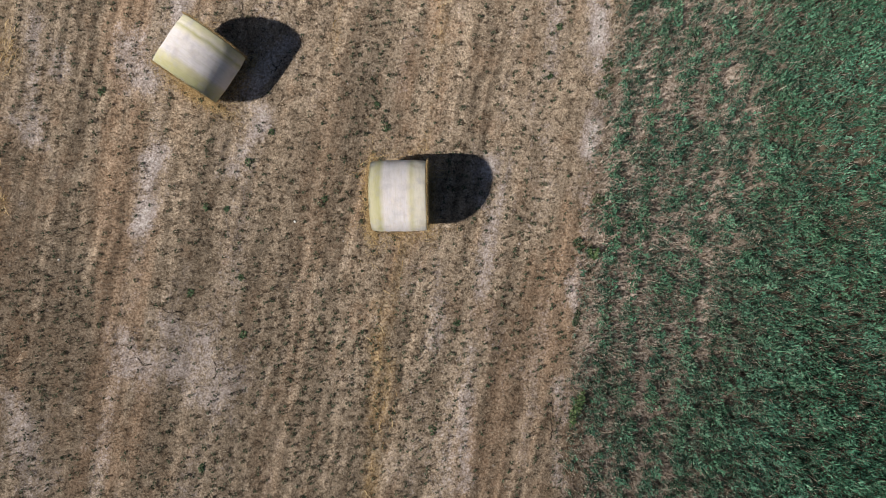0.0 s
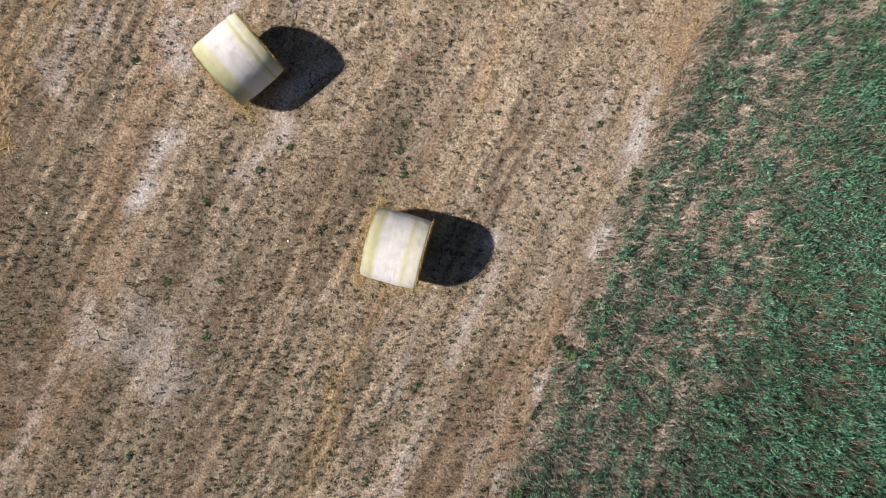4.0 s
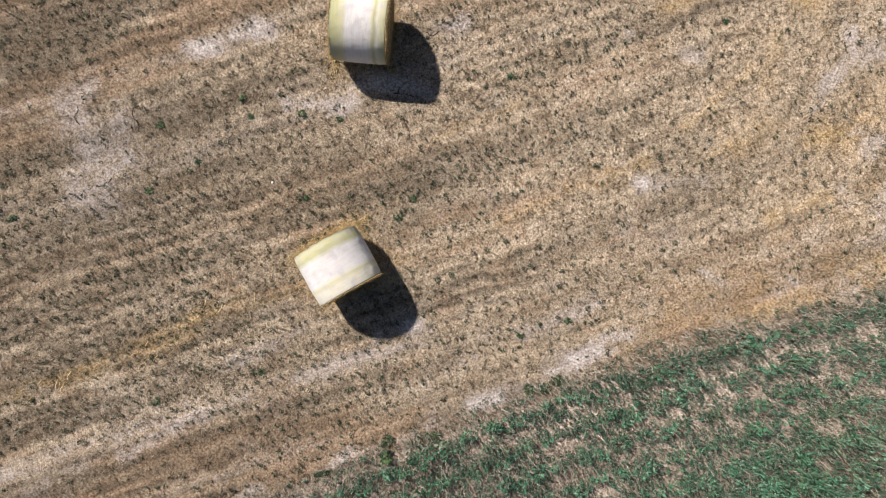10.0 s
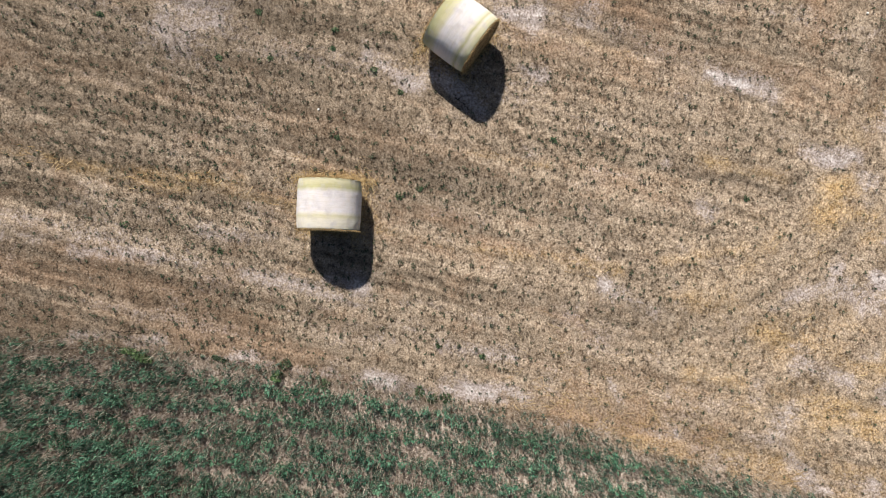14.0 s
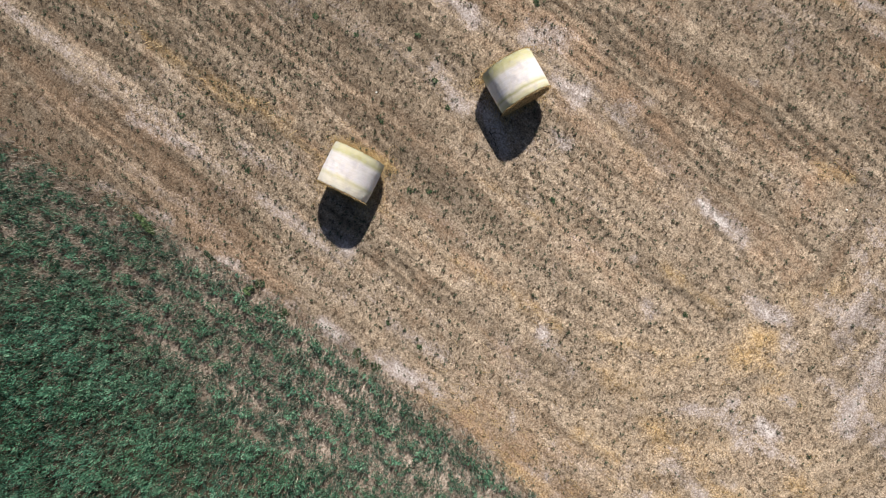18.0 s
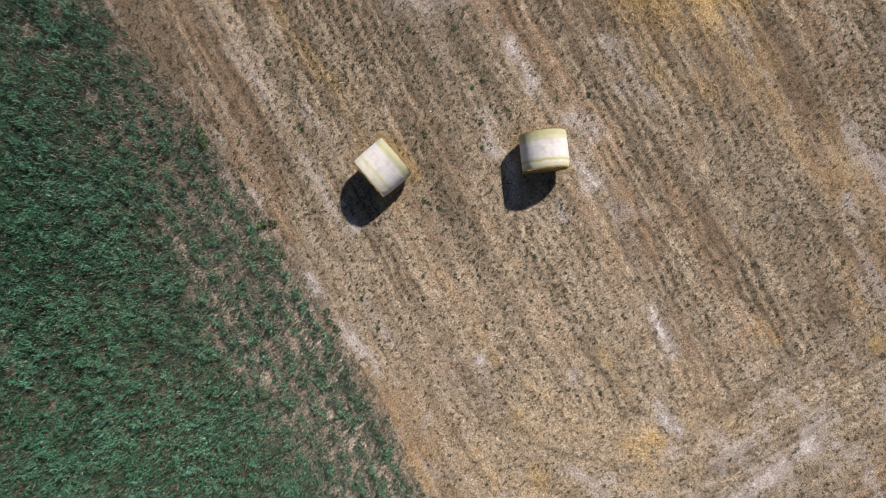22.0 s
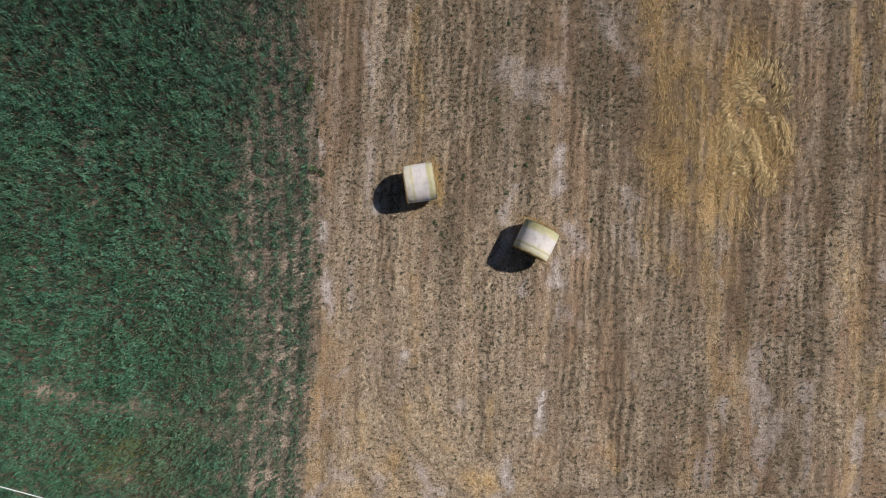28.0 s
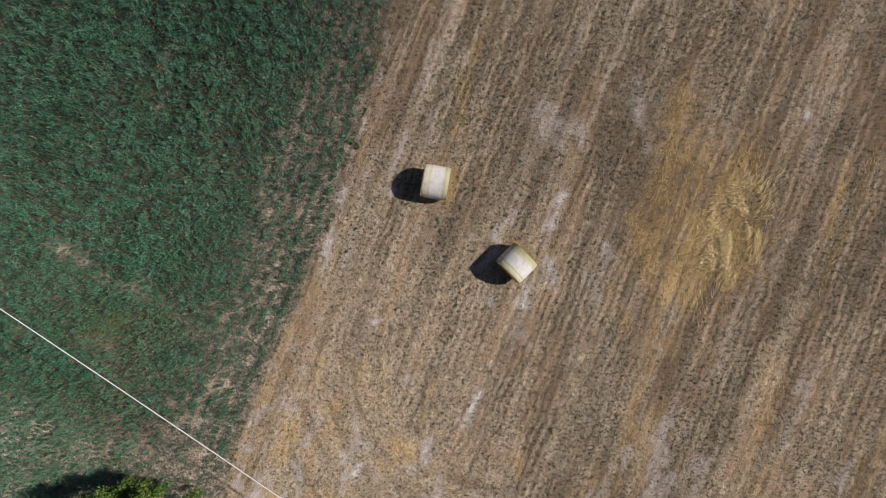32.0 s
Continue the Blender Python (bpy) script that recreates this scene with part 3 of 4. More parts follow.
def scatter_blades(name, pts, height, spread, width, blades, mat, rng, lean=0.45):
    """Short upright blades, one triangle each, in clumps at pts."""
    n = len(pts) * blades
    p = np.repeat(pts, blades, 0)
    p = p + np.stack([rng.normal(0, spread, n), rng.normal(0, spread, n)], -1)
    z = relief(p[:, 0], p[:, 1])
    a = rng.uniform(0, 2 * np.pi, n)
    h = height * rng.uniform(0.5, 1.3, n)
    w = width * rng.uniform(0.6, 1.3, n)
    tip = np.stack([rng.normal(0, lean, n) * h, rng.normal(0, lean, n) * h], -1)
    v = np.zeros((n, 3, 3))
    v[:, 0] = np.stack([p[:, 0] - np.cos(a) * w, p[:, 1] - np.sin(a) * w, z - 0.01], -1)
    v[:, 1] = np.stack([p[:, 0] + np.cos(a) * w, p[:, 1] + np.sin(a) * w, z - 0.01], -1)
    v[:, 2] = np.stack([p[:, 0] + tip[:, 0], p[:, 1] + tip[:, 1], z + h], -1)
    return link_mesh(name, v, np.arange(3 * n).reshape(-1, 3), mat)


def scatter_leaves(name, pts, scale, height, radius, leaves, size, mat, rng, rise=0.2):
    """Clumps of small pointed leaves, one triangle each, on a dome."""
    n = len(pts) * leaves
    p, s = np.repeat(pts, leaves, 0), np.repeat(scale, leaves)
    a, r = rng.uniform(0, 2 * np.pi, n), np.sqrt(rng.uniform(0, 1, n))
    d = np.stack([np.cos(a), np.sin(a)], -1)
    c = p + d * (r * radius * s)[:, None]
    z = relief(c[:, 0], c[:, 1]) + height * s * (1.05 - 0.75 * r * r) * rng.uniform(0.3, 1.0, n)
    b = a + rng.normal(0, 0.8, n)
    L = size * np.sqrt(s) * rng.uniform(0.6, 1.4, n)
    along = np.stack([np.cos(b) * L, np.sin(b) * L, rng.normal(rise, 0.9, n) * L], -1)
    side = np.stack([-np.sin(b), np.cos(b), rng.normal(0, 0.9, n)], -1) * (L * 0.5)[:, None]
    c3 = np.concatenate([c, z[:, None]], -1)
    v = np.stack([c3 - along * 0.8 + side, c3 - along * 0.8 - side, c3 + along * 1.2], 1)
    v[:, :, 2] = np.maximum(v[:, :, 2], 0.004)
    ob = link_mesh(name, v, np.arange(3 * n).reshape(-1, 3), mat)
    leaf_tone = np.repeat(rng.uniform(0, 1, len(pts)), 3 * leaves).astype(np.float32)
    ob.data.attributes.new("leaf_tone", 'FLOAT', 'POINT').data.foreach_set("value", leaf_tone)
    return ob


rng = np.random.default_rng(7)


def scatter_straws(name, pts, angle, length, width, lift, mat, rng, bends=True):
    """Straws lying loosely on the ground, one bent strip of two quads each."""
    n = len(pts)
    d = np.stack([np.cos(angle), np.sin(angle)], -1)
    s = np.stack([-d[:, 1], d[:, 0]], -1)
    L = length * rng.uniform(0.5, 1.3, n)
    w = width * rng.uniform(0.6, 1.3, n)
    bend = rng.normal(0, 0.06, n) * L
    z0 = relief(pts[:, 0], pts[:, 1]) + 0.004
    zs = (z0, z0 + lift * rng.uniform(0.3, 1.0, n), z0 + lift * rng.uniform(0.0, 0.5, n))
    v = np.zeros((n, 6, 3))
    for k, (u, z) in enumerate(zip((-0.5, 0.0, 0.5), zs)):
        c = pts + d * (u * L)[:, None] + s * (bend * (1 - 4 * u * u))[:, None]
        ww = w * (1.0 if k != 2 else 0.5)
        v[:, 2 * k] = np.concatenate([c - s * ww[:, None], z[:, None]], -1)
        v[:, 2 * k + 1] = np.concatenate([c + s * ww[:, None], z[:, None]], -1)
    if bends:
        f = np.array([[0, 2, 3, 1], [2, 4, 5, 3]])
    else:
        v, f = v[:, [0, 1, 5, 4]], np.array([[0, 3, 2, 1]])
    faces = (np.arange(n)[:, None, None] * v.shape[1] + f).reshape(-1, 4)
    return link_mesh(name, v, faces, mat)


# ---- crop ----
gx, gy = np.arange(-23.4, -4.4, 0.150), np.arange(-19.2, 15.2, 0.105)
X, Y = [q.ravel() for q in np.meshgrid(gx, gy)]
X, Y = X + (edge_x(Y) + 5.05) * smooth(-9.0, -5.0, X) + rng.normal(0, 0.035, X.size), Y + rng.normal(0, 0.05, X.size)
depth = edge_x(Y) - X
cover = np.interp(depth, [-0.2, 0.25, 0.7, 1.6, 2.6, 4.0, 6.0], [0.04, 0.48, 0.48, 0.40, 0.48, 0.76, 0.90])
drill = np.cos(2 * np.pi * (depth / 0.62 - 0.55)) * smooth(4.2, 1.8, depth)
cover += 0.42 * drill * smooth(11.0, 8.0, Y) + 0.12 * smooth(4.0, 7.0, Y) * smooth(0.3, 0.9, depth)
cover -= 0.42 * smooth(-10.5, -13.2, Y) * smooth(-13.0, -8.5, X)
bare = spots(X, Y, 21, BARE_ROWS, BARE_INNER, BARE_TRACK)
near_edge = smooth(5.0, 2.5, depth)
clump = 0.80 * (near_edge * fbm(X * 4.2, Y * 3.4, 79, 2) + (1 - near_edge) * fbm(X * 7.0, Y * 5.4, 77, 2)) + 0.20 * fbm(X * 0.9, Y * 0.6, 78, 2)
keep = (depth > -0.2) & (rng.uniform(0, 1, X.size) < smooth(0.70 - 0.62 * cover, 0.84 - 0.62 * cover, clump)) & (rng.uniform(0.12, 1.05, X.size) > bare)
pts = np.stack([X, Y], -1)[keep]
size = (0.65 + 0.5 * fbm(pts[:, 0] * 0.6, pts[:, 1] * 0.6, 83, 2) + 0.15 * smooth(2.0, 5.0, depth[keep])) * rng.uniform(0.55, 1.4, len(pts))
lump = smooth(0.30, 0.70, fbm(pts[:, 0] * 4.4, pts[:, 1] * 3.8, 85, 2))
size = size * (0.72 + 0.5 * lump)
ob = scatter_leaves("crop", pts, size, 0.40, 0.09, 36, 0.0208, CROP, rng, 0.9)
# Random tone, plus gap shade put into the colour of low lumps.
leaf_tone = 0.45 * rng.uniform(0, 1, len(pts)) + 0.55 * lump + 0.20 * smooth(1, -6, pts[:, 1]) - 0.16 * smooth(2, 8, pts[:, 1]) - 0.08 * smooth(-11, -17, pts[:, 0])
ob.data.attributes["leaf_tone"].data.foreach_set("value", np.repeat(np.clip(leaf_tone, 0, 1), 3 * 36).astype(np.float32))
faded = smooth(0.42, 0.62, fbm(pts[:, 0] * 0.45, pts[:, 1] * 0.8, 87, 3)) * (0.05 + 0.25 * smooth(-4.5, -8.0, pts[:, 1]) * smooth(-16.0, -11.0, pts[:, 0]))
faded = (faded + 0.10 * smooth(7.0, 1.5, depth[keep])) * rng.uniform(0.1, 1.3, len(pts))
ob.data.attributes.new("dryness", 'FLOAT', 'POINT').data.foreach_set("value", np.repeat(faded, 3 * 36).astype(np.float32))
tagged(ob, "dense dark green leafy crop in drilled rows", "crop", kind="stuff")

n = 42000
P = np.stack([rng.uniform(-5.2, 0.3, n), rng.uniform(-15, 15, n)], -1)
P[:, 0] += edge_x(P[:, 1])
depth = edge_x(P[:, 1]) - P[:, 0]
P = P[rng.uniform(0, 1, n) < np.interp(depth, [-0.3, 0.2, 3.0, 5.2], [0.1, 0.7, 0.8, 0.3]) * smooth(0.3, 0.55, fbm(P[:, 0] * 3.0, P[:, 1] * 2.2, 103, 3))]
ob = scatter_leaves("seedlings", P, rng.uniform(0.4, 1.3, len(P)), 0.24, 0.045, 11, 0.019, SEEDLING, rng)
tagged(ob, "small grey-green seedlings between taller crop plants", "seedlings", kind="stuff")

n = 110000
P = np.stack([rng.uniform(-22, -4.2, n), rng.uniform(-17, 16, n)], -1)
depth = edge_x(P[:, 1]) - P[:, 0]
corner = smooth(-10.5, -13.0, P[:, 1]) * smooth(-12.5, -9.0, P[:, 0])
P = P[(depth > -0.3) & (rng.uniform(0, 1, n) < np.maximum(np.interp(depth, [0, 4, 8], [0.95, 0.5, 0.2]), corner))]
ob = scatter_blades("dry_stems", P, 0.32, 0.06, 0.0052, 3, STEM, rng, 0.3)
tagged(ob, "thin dry buff stems standing among the crop", "stems", kind="stuff")

n = 260
P = np.concatenate([rng.normal((-12.6, -8.8), (0.7, 0.5), (n, 2)), rng.normal((-12.0, -8.2), (0.2, 0.15), (n // 4, 2))])
ob = scatter_leaves("yellowing_weeds", P, rng.uniform(0.5, 1.2, len(P)), 0.42, 0.08, 14, 0.02, YELLOWING, rng, 0.6)
tagged(ob, "yellowing weeds in a thin place of the crop", "weeds", kind="stuff")

# ---- stubble, straw and weeds ----
X, Y = [q.ravel() for q in np.meshgrid(np.arange(-6.5, 23, 0.165), np.arange(-22.5, 22.5, 0.17))]
X, Y = X + rng.normal(0, 0.045, X.size), Y + rng.normal(0, 0.07, X.size)
crop, pale, gold, brown, tone, weeds = field(X, Y)
keep = (crop < 0.5) & (rng.uniform(0, 1, X.size) > 0.9 - 0.9 * smooth(0.25, 0.6, fbm(X * 2.4, Y * 1.8, 105, 3)) + 0.5 * pale + 0.35 * gold)
ob = scatter_blades("stubble", np.stack([X, Y], -1)[keep], 0.09, 0.05, 0.0080, 11, STUBBLE, rng, 0.32)
tagged(ob, "short cut straw stubble standing in drill rows", "stubble", kind="stuff")

n = 150000
P = np.stack([rng.uniform(-20, 22, n), rng.uniform(-22, 22, n)], -1)
crop, pale, gold, brown, tone, weeds = field(P[:, 0], P[:, 1])
P = P[rng.uniform(0, 1, n) < (0.35 + 0.5 * tone) * (1 - 0.65 * crop)]
ob = scatter_straws("chaff", P, row_angle(P[:, 0], P[:, 1]) + rng.normal(0, 1.0, len(P)), 0.055, 0.0055, 0.03, CHAFF, rng, False)
tagged(ob, "pale chopped straw scattered over the stubble", "straw", kind="stuff")

n = 240000
P = np.concatenate([np.stack([rng.uniform(-6.0, 24, n), rng.uniform(-23, 23, n)], -1), np.stack([rng.uniform(7.5, 17.5, n // 3), rng.uniform(-1, 11, n // 3)], -1)])
crop, pale, gold, brown, tone, weeds = field(P[:, 0], P[:, 1])
P = P[(crop < 0.5) & (rng.uniform(0.1, 1.9, len(P)) < gold * (0.22 + 0.85 * smooth(0.30, 0.75, fbm(P[:, 0] * 1.5, P[:, 1] * 0.7, 97, 4))))]
flow = row_angle(P[:, 0], P[:, 1]) + (fbm(P[:, 0] * 1.1, P[:, 1] * 0.8, 91, 2) - 0.5) * 2.0 + rng.normal(0, 0.4, len(P))
ob = scatter_straws("straw_swath", P, flow, 0.20, 0.0048, 0.06, STRAW, rng)
tagged(ob, "long golden straw left lying in swaths", "straw", kind="stuff")

n = 800
P = np.stack([rng.gamma(2.0, 0.36, n), rng.uniform(-10, -2.2, n)], -1)
P[:, 0] += edge_x(P[:, 1]) + 0.05
P = P[rng.uniform(0.35, 0.65, n) < fbm(P[:, 0] * 1.4, P[:, 1] * 0.9, 95, 3)]
ob = scatter_straws("margin_straw", P, np.pi / 2 + rng.normal(0, 0.6, len(P)), 0.30, 0.0036, 0.05, SPILL, rng)
tagged(ob, "long golden straws lying along the crop's edge", "straw", kind="stuff")

n = 34000
P = np.stack([rng.normal(12.5, 0.75, n), rng.normal(5.2, 1.25, n)], -1)
P = P[rng.uniform(0.50, 0.90, n) < fbm(P[:, 0] * 2.2 + 0.6 * P[:, 1], P[:, 1] * 1.0, 99, 4)]
flow = np.pi / 2 - 0.6 + (fbm(P[:, 0] * 0.8, P[:, 1] * 0.6, 92, 2) - 0.5) * 3.5 + rng.normal(0, 0.16, len(P))
ob = scatter_straws("straw_swath", P, flow, 0.30, 0.0055, 0.14, PALE_STRAW, rng)
tagged(ob, "bleached straw heaped in combed tufts", "straw", kind="stuff")

X, Y = [q.ravel() for q in np.meshgrid(np.arange(-6.5, 23, 0.33), np.arange(-22.5, 22.5, 0.085))]
X, Y = X + rng.normal(0, 0.07, X.size), Y + rng.normal(0, 0.06, X.size)
crop, pale, gold, brown, tone, weeds = field(X, Y)
keep = (crop < 0.5) & (rng.uniform(0, 1, X.size) < 0.12 + 0.66 * weeds ** 1.2)
pts = np.stack([X, Y], -1)[keep]
ob = scatter_leaves("weeds", pts, rng.uniform(0.3, 1.15, len(pts)), 0.12, 0.050, 17, 0.0160, WEED, rng, 0.5)
tagged(ob, "small green weeds sprouting among the stubble", "weeds", kind="stuff")


# ---- clods of dry clay ----
CLOD = island_colours("dry_clay_clod", [(0.0, (0.26, 0.21, 0.18)), (0.6, (0.35, 0.295, 0.26)), (1.0, (0.47, 0.41, 0.37))], 0.95)


def scatter_clods(name, P, low, high, mat, label):
    n = len(P)
    corner = np.array([(1, 0, 0), (0, 1, 0), (-1, 0, 0), (0, -1, 0), (0, 0, 0.7), (0, 0, -0.3)], float)
    tri = np.array([(0, 1, 4), (1, 2, 4), (2, 3, 4), (3, 0, 4), (1, 0, 5), (2, 1, 5), (3, 2, 5), (0, 3, 5)])
    a, r = rng.uniform(0, 2 * np.pi, n), low + (high - low) * rng.uniform(0, 1, n) ** 2.5
    v = corner[None] * rng.uniform(0.6, 1.3, (n, 6, 1)) * r[:, None, None]
    c, d = np.cos(a)[:, None], np.sin(a)[:, None]
    v[:, :, 0], v[:, :, 1] = v[:, :, 0] * c - v[:, :, 1] * d, v[:, :, 0] * d + v[:, :, 1] * c
    v += np.stack([P[:, 0], P[:, 1], relief(P[:, 0], P[:, 1])], -1)[:, None]
    ob = link_mesh(name, v, (np.arange(n)[:, None, None] * 6 + tri).reshape(-1, 3), mat)
    tagged(ob, label, "clods", kind="stuff")


n = 160000
P = np.concatenate([np.stack([rng.uniform(-6, 20, n), rng.uniform(-16, 14, n)], -1), np.stack([rng.uniform(-7, -3.5, n // 8), rng.uniform(-14, 12, n // 8)], -1)])
crop, pale, gold, brown, tone, weeds = field(P[:, 0], P[:, 1])
lump = fbm(P[:, 0] * 2.5, P[:, 1] * 2.0, 101, 3)
P = P[rng.uniform(0, 1, len(P)) < 0.004 + 0.9 * smooth(0.3, 0.9, pale) * smooth(0.42, 0.65, lump)]
scatter_clods("clay_clods", P, 0.008, 0.032, CLOD, "pale crumbly clods of dry clay on bare patches")


# ---- helpers for things ----
def part(name, bm, mat, parent, label="", smooth_shade=True):
    me = bpy.data.meshes.new(name)
    bm.to_mesh(me)
    bm.free()
    me.materials.append(mat)
    me.polygons.foreach_set("use_smooth", np.full(len(me.polygons), smooth_shade))
    ob = new(name, me)
    ob.parent = parent
    if label:
        tagged(ob, label)
    return ob


def child(ob, parent, label=""):
    ob.parent = parent
    if label:
        tagged(ob, label)
    return ob


# ---- bales ----
def wrap_material(name, stops):
    m, nt, b = material(name, 0.9)
    b.inputs["Specular IOR Level"].default_value = 0.03
    b.inputs["Subsurface Weight"].default_value, b.inputs["Subsurface Scale"].default_value = 0.85, 0.2
    b.inputs["Subsurface Radius"].default_value = (1.0, 0.9, 0.75)
    obj = nt.nodes.new("ShaderNodeTexCoord").outputs["Object"]
    sep = nt.nodes.new("ShaderNodeSeparateXYZ")
    nt.links.new(obj, sep.inputs[0])
    wav = noise_tex(nt, 3.0, 4.0, 0.6, obj, (0.3, 1.0, 1.0))
    u = maths(nt, 'ADD', sep.outputs[0], maths(nt, 'MULTIPLY', maths(nt, 'SUBTRACT', wav, 0.5), 0.10))
    u = maths(nt, 'ADD', maths(nt, 'MULTIPLY', u, 1 / 1.2), 0.5)
    col = ramp(nt, u, stops)
    streaks = noise_tex(nt, 26.0, 4.0, 0.7, obj, (1.0, 0.12, 0.12))
    col = mix(nt, 1.0, col, ramp(nt, streaks, [(0.3, (0.91, 0.91, 0.86)), (0.55, (1.02, 1.02, 1.02))]), 'MULTIPLY')
    wear = noise_tex(nt, 4.0, 5.0, 0.65, obj)
    col = mix(nt, ramp(nt, wear, [(0.52, (0, 0, 0)), (0.72, (0.6, 0.6, 0.6))]), col, (0.50, 0.465, 0.475))
    nt.links.new(col, b.inputs["Base Color"])
    fib = noise_tex(nt, 60.0, 5.0, 0.7, obj, (1.0, 0.25, 0.25))
    bump(nt, b, fib, 0.4, 0.008)
    return m


WHITE, CREAM, HAY, OLIVE = (0.72, 0.675, 0.675), (0.71, 0.66, 0.57), (0.62, 0.575, 0.40), (0.50, 0.475, 0.28)
NET_A = wrap_material("net_wrap_near", [(0.0, HAY), (0.06, CREAM), (0.20, CREAM), (0.27, HAY), (0.31, CREAM), (0.36, WHITE), (0.72, WHITE), (0.80, OLIVE), (0.92, HAY), (1.0, OLIVE)])
NET_B = wrap_material("net_wrap_far", [(0.0, OLIVE), (0.10, HAY), (0.17, CREAM), (0.22, OLIVE), (0.28, CREAM), (0.34, WHITE), (0.68, WHITE), (0.76, HAY), (0.88, OLIVE), (1.0, OLIVE)])


def end_material():
    m, nt, b = material("bale_end_straw", 0.9)
    obj = nt.nodes.new("ShaderNodeTexCoord").outputs["Object"]
    sep = nt.nodes.new("ShaderNodeSeparateXYZ")
    nt.links.new(obj, sep.inputs[0])
    r = maths(nt, 'SQRT', maths(nt, 'ADD', maths(nt, 'POWER', sep.outputs[1], 2.0), maths(nt, 'POWER', maths(nt, 'SUBTRACT', sep.outputs[2], 0.72), 2.0)))
    ring = maths(nt, 'SINE', maths(nt, 'ADD', maths(nt, 'MULTIPLY', r, 70.0), maths(nt, 'MULTIPLY', noise_tex(nt, 5.0, 5.0, 0.7, obj), 16.0)))
    fib = noise_tex(nt, 45.0, 5.0, 0.75, obj)
    h = maths(nt, 'ADD', maths(nt, 'MULTIPLY', ring, 0.12), fib)
    nt.links.new(ramp(nt, h, [(0.3, (0.17, 0.095, 0.042)), (0.5, (0.52, 0.345, 0.165)), (0.72, (0.72, 0.545, 0.30))]), b.inputs["Base Color"])
    bump(nt, b, h, 1.0, 0.05)
    return m


BALE_END = end_material()
R_BALE, L_BALE = 0.735, 1.15


def tube(profile, segs, seed):
    """A surface turned about the x axis; profile: rows of x, radius. The underside is pressed flat."""
    bm = bmesh.new()
    rings = []
    for x, r in profile:
        ring = []
        for k in range(segs):
            a = 2 * math.pi * k / segs
            n = noise.noise(Vector((x * 3 + seed, math.cos(a) * 2.2, math.sin(a) * 2.2))) * 0.010 + noise.noise(Vector((x * 11 + seed, math.cos(a) * 7, math.sin(a) * 7))) * 0.0065
            rr = r + n
            z = max(0.72 + rr * math.sin(a), 0.012)
            ring.append(bm.verts.new((x, rr * math.cos(a), z)))
        rings.append(ring)
    for p, q in zip(rings, rings[1:]):
        for k in range(segs):
            bm.faces.new((p[k], p[(k + 1) % segs], q[(k + 1) % segs], q[k]))
    return bm, rings


def bale(name, x, y, angle, label, net, seed):
    base = new(name)
    base.matrix_world = pose(x, y, 0.0, 0, 0, angle)
    h = L_BALE / 2
    shape = lambda u: R_BALE * (1 - 0.035 * abs(u) ** 5)
    us = np.linspace(-0.96, 0.96, 34)
    bm, _ = tube([(u * h, shape(u)) for u in us], 120, seed)
    wrap = part("net_wrap", bm, net, base, "taut whitish net wrap with yellow hay showing at its sides")
    for side in (-1, 1):
        bm, _ = tube([(side * h * u, r) for u, r in ((0.955, shape(0.96)), (0.98, R_BALE * 0.962), (0.995, R_BALE * 0.94), (1.0, R_BALE * 0.90))], 120, seed)
        part("wrap_edge", bm, net, wrap)
        bm, rings = tube([(side * h * (0.998 + 0.018 * math.sin(r * 23 + seed)), R_BALE * r) for r in (0.905, 0.8, 0.7, 0.6, 0.5, 0.4, 0.3, 0.2, 0.1, 0.02)], 56, seed + 3)
        bm.faces.new(rings[-1])
        end = part("end_face", bm, BALE_END, base, "brown coiled straw of the bale's end")
        n = 2800
        a = rng.uniform(0, 2 * np.pi, n)
        r = R_BALE * rng.uniform(0.86, 0.985, n)
        c = np.stack([np.full(n, side * h * 0.985), r * np.cos(a), np.maximum(0.72 + r * np.sin(a), 0.02)], -1)
        d = np.stack([side * rng.uniform(0.2, 1.0, n), rng.normal(0, 0.5, n) + 0.4 * np.cos(a), rng.normal(0, 0.5, n) + 0.3 * np.sin(a)], -1)
        d *= (rng.uniform(0.02, 0.085, n) / np.linalg.norm(d, axis=1))[:, None]
        w = np.cross(d, rng.normal(0, 1, (n, 3)))
        w *= (0.0042 / np.linalg.norm(w, axis=1))[:, None]
        v = np.stack([c - w, c + w, c + d], 1)
        v[:, :, 2] = np.maximum(v[:, :, 2], 0.01)
        child(link_mesh("straw_fringe", v, np.arange(3 * n).reshape(-1, 3), SPILL), end, "loose straw ends sticking out of the rim")
    tagged(base, label, "hay bale", "round bales")
    return base


bale("hay_bale", -0.93, 2.62, 11, "round hay bale in white net wrap, straw spilled at one end", NET_A, 2.0)
bale("hay_bale", 3.66, 0.56, 66, "round hay bale in white net wrap beside bare cracked clay", NET_B, 9.0)


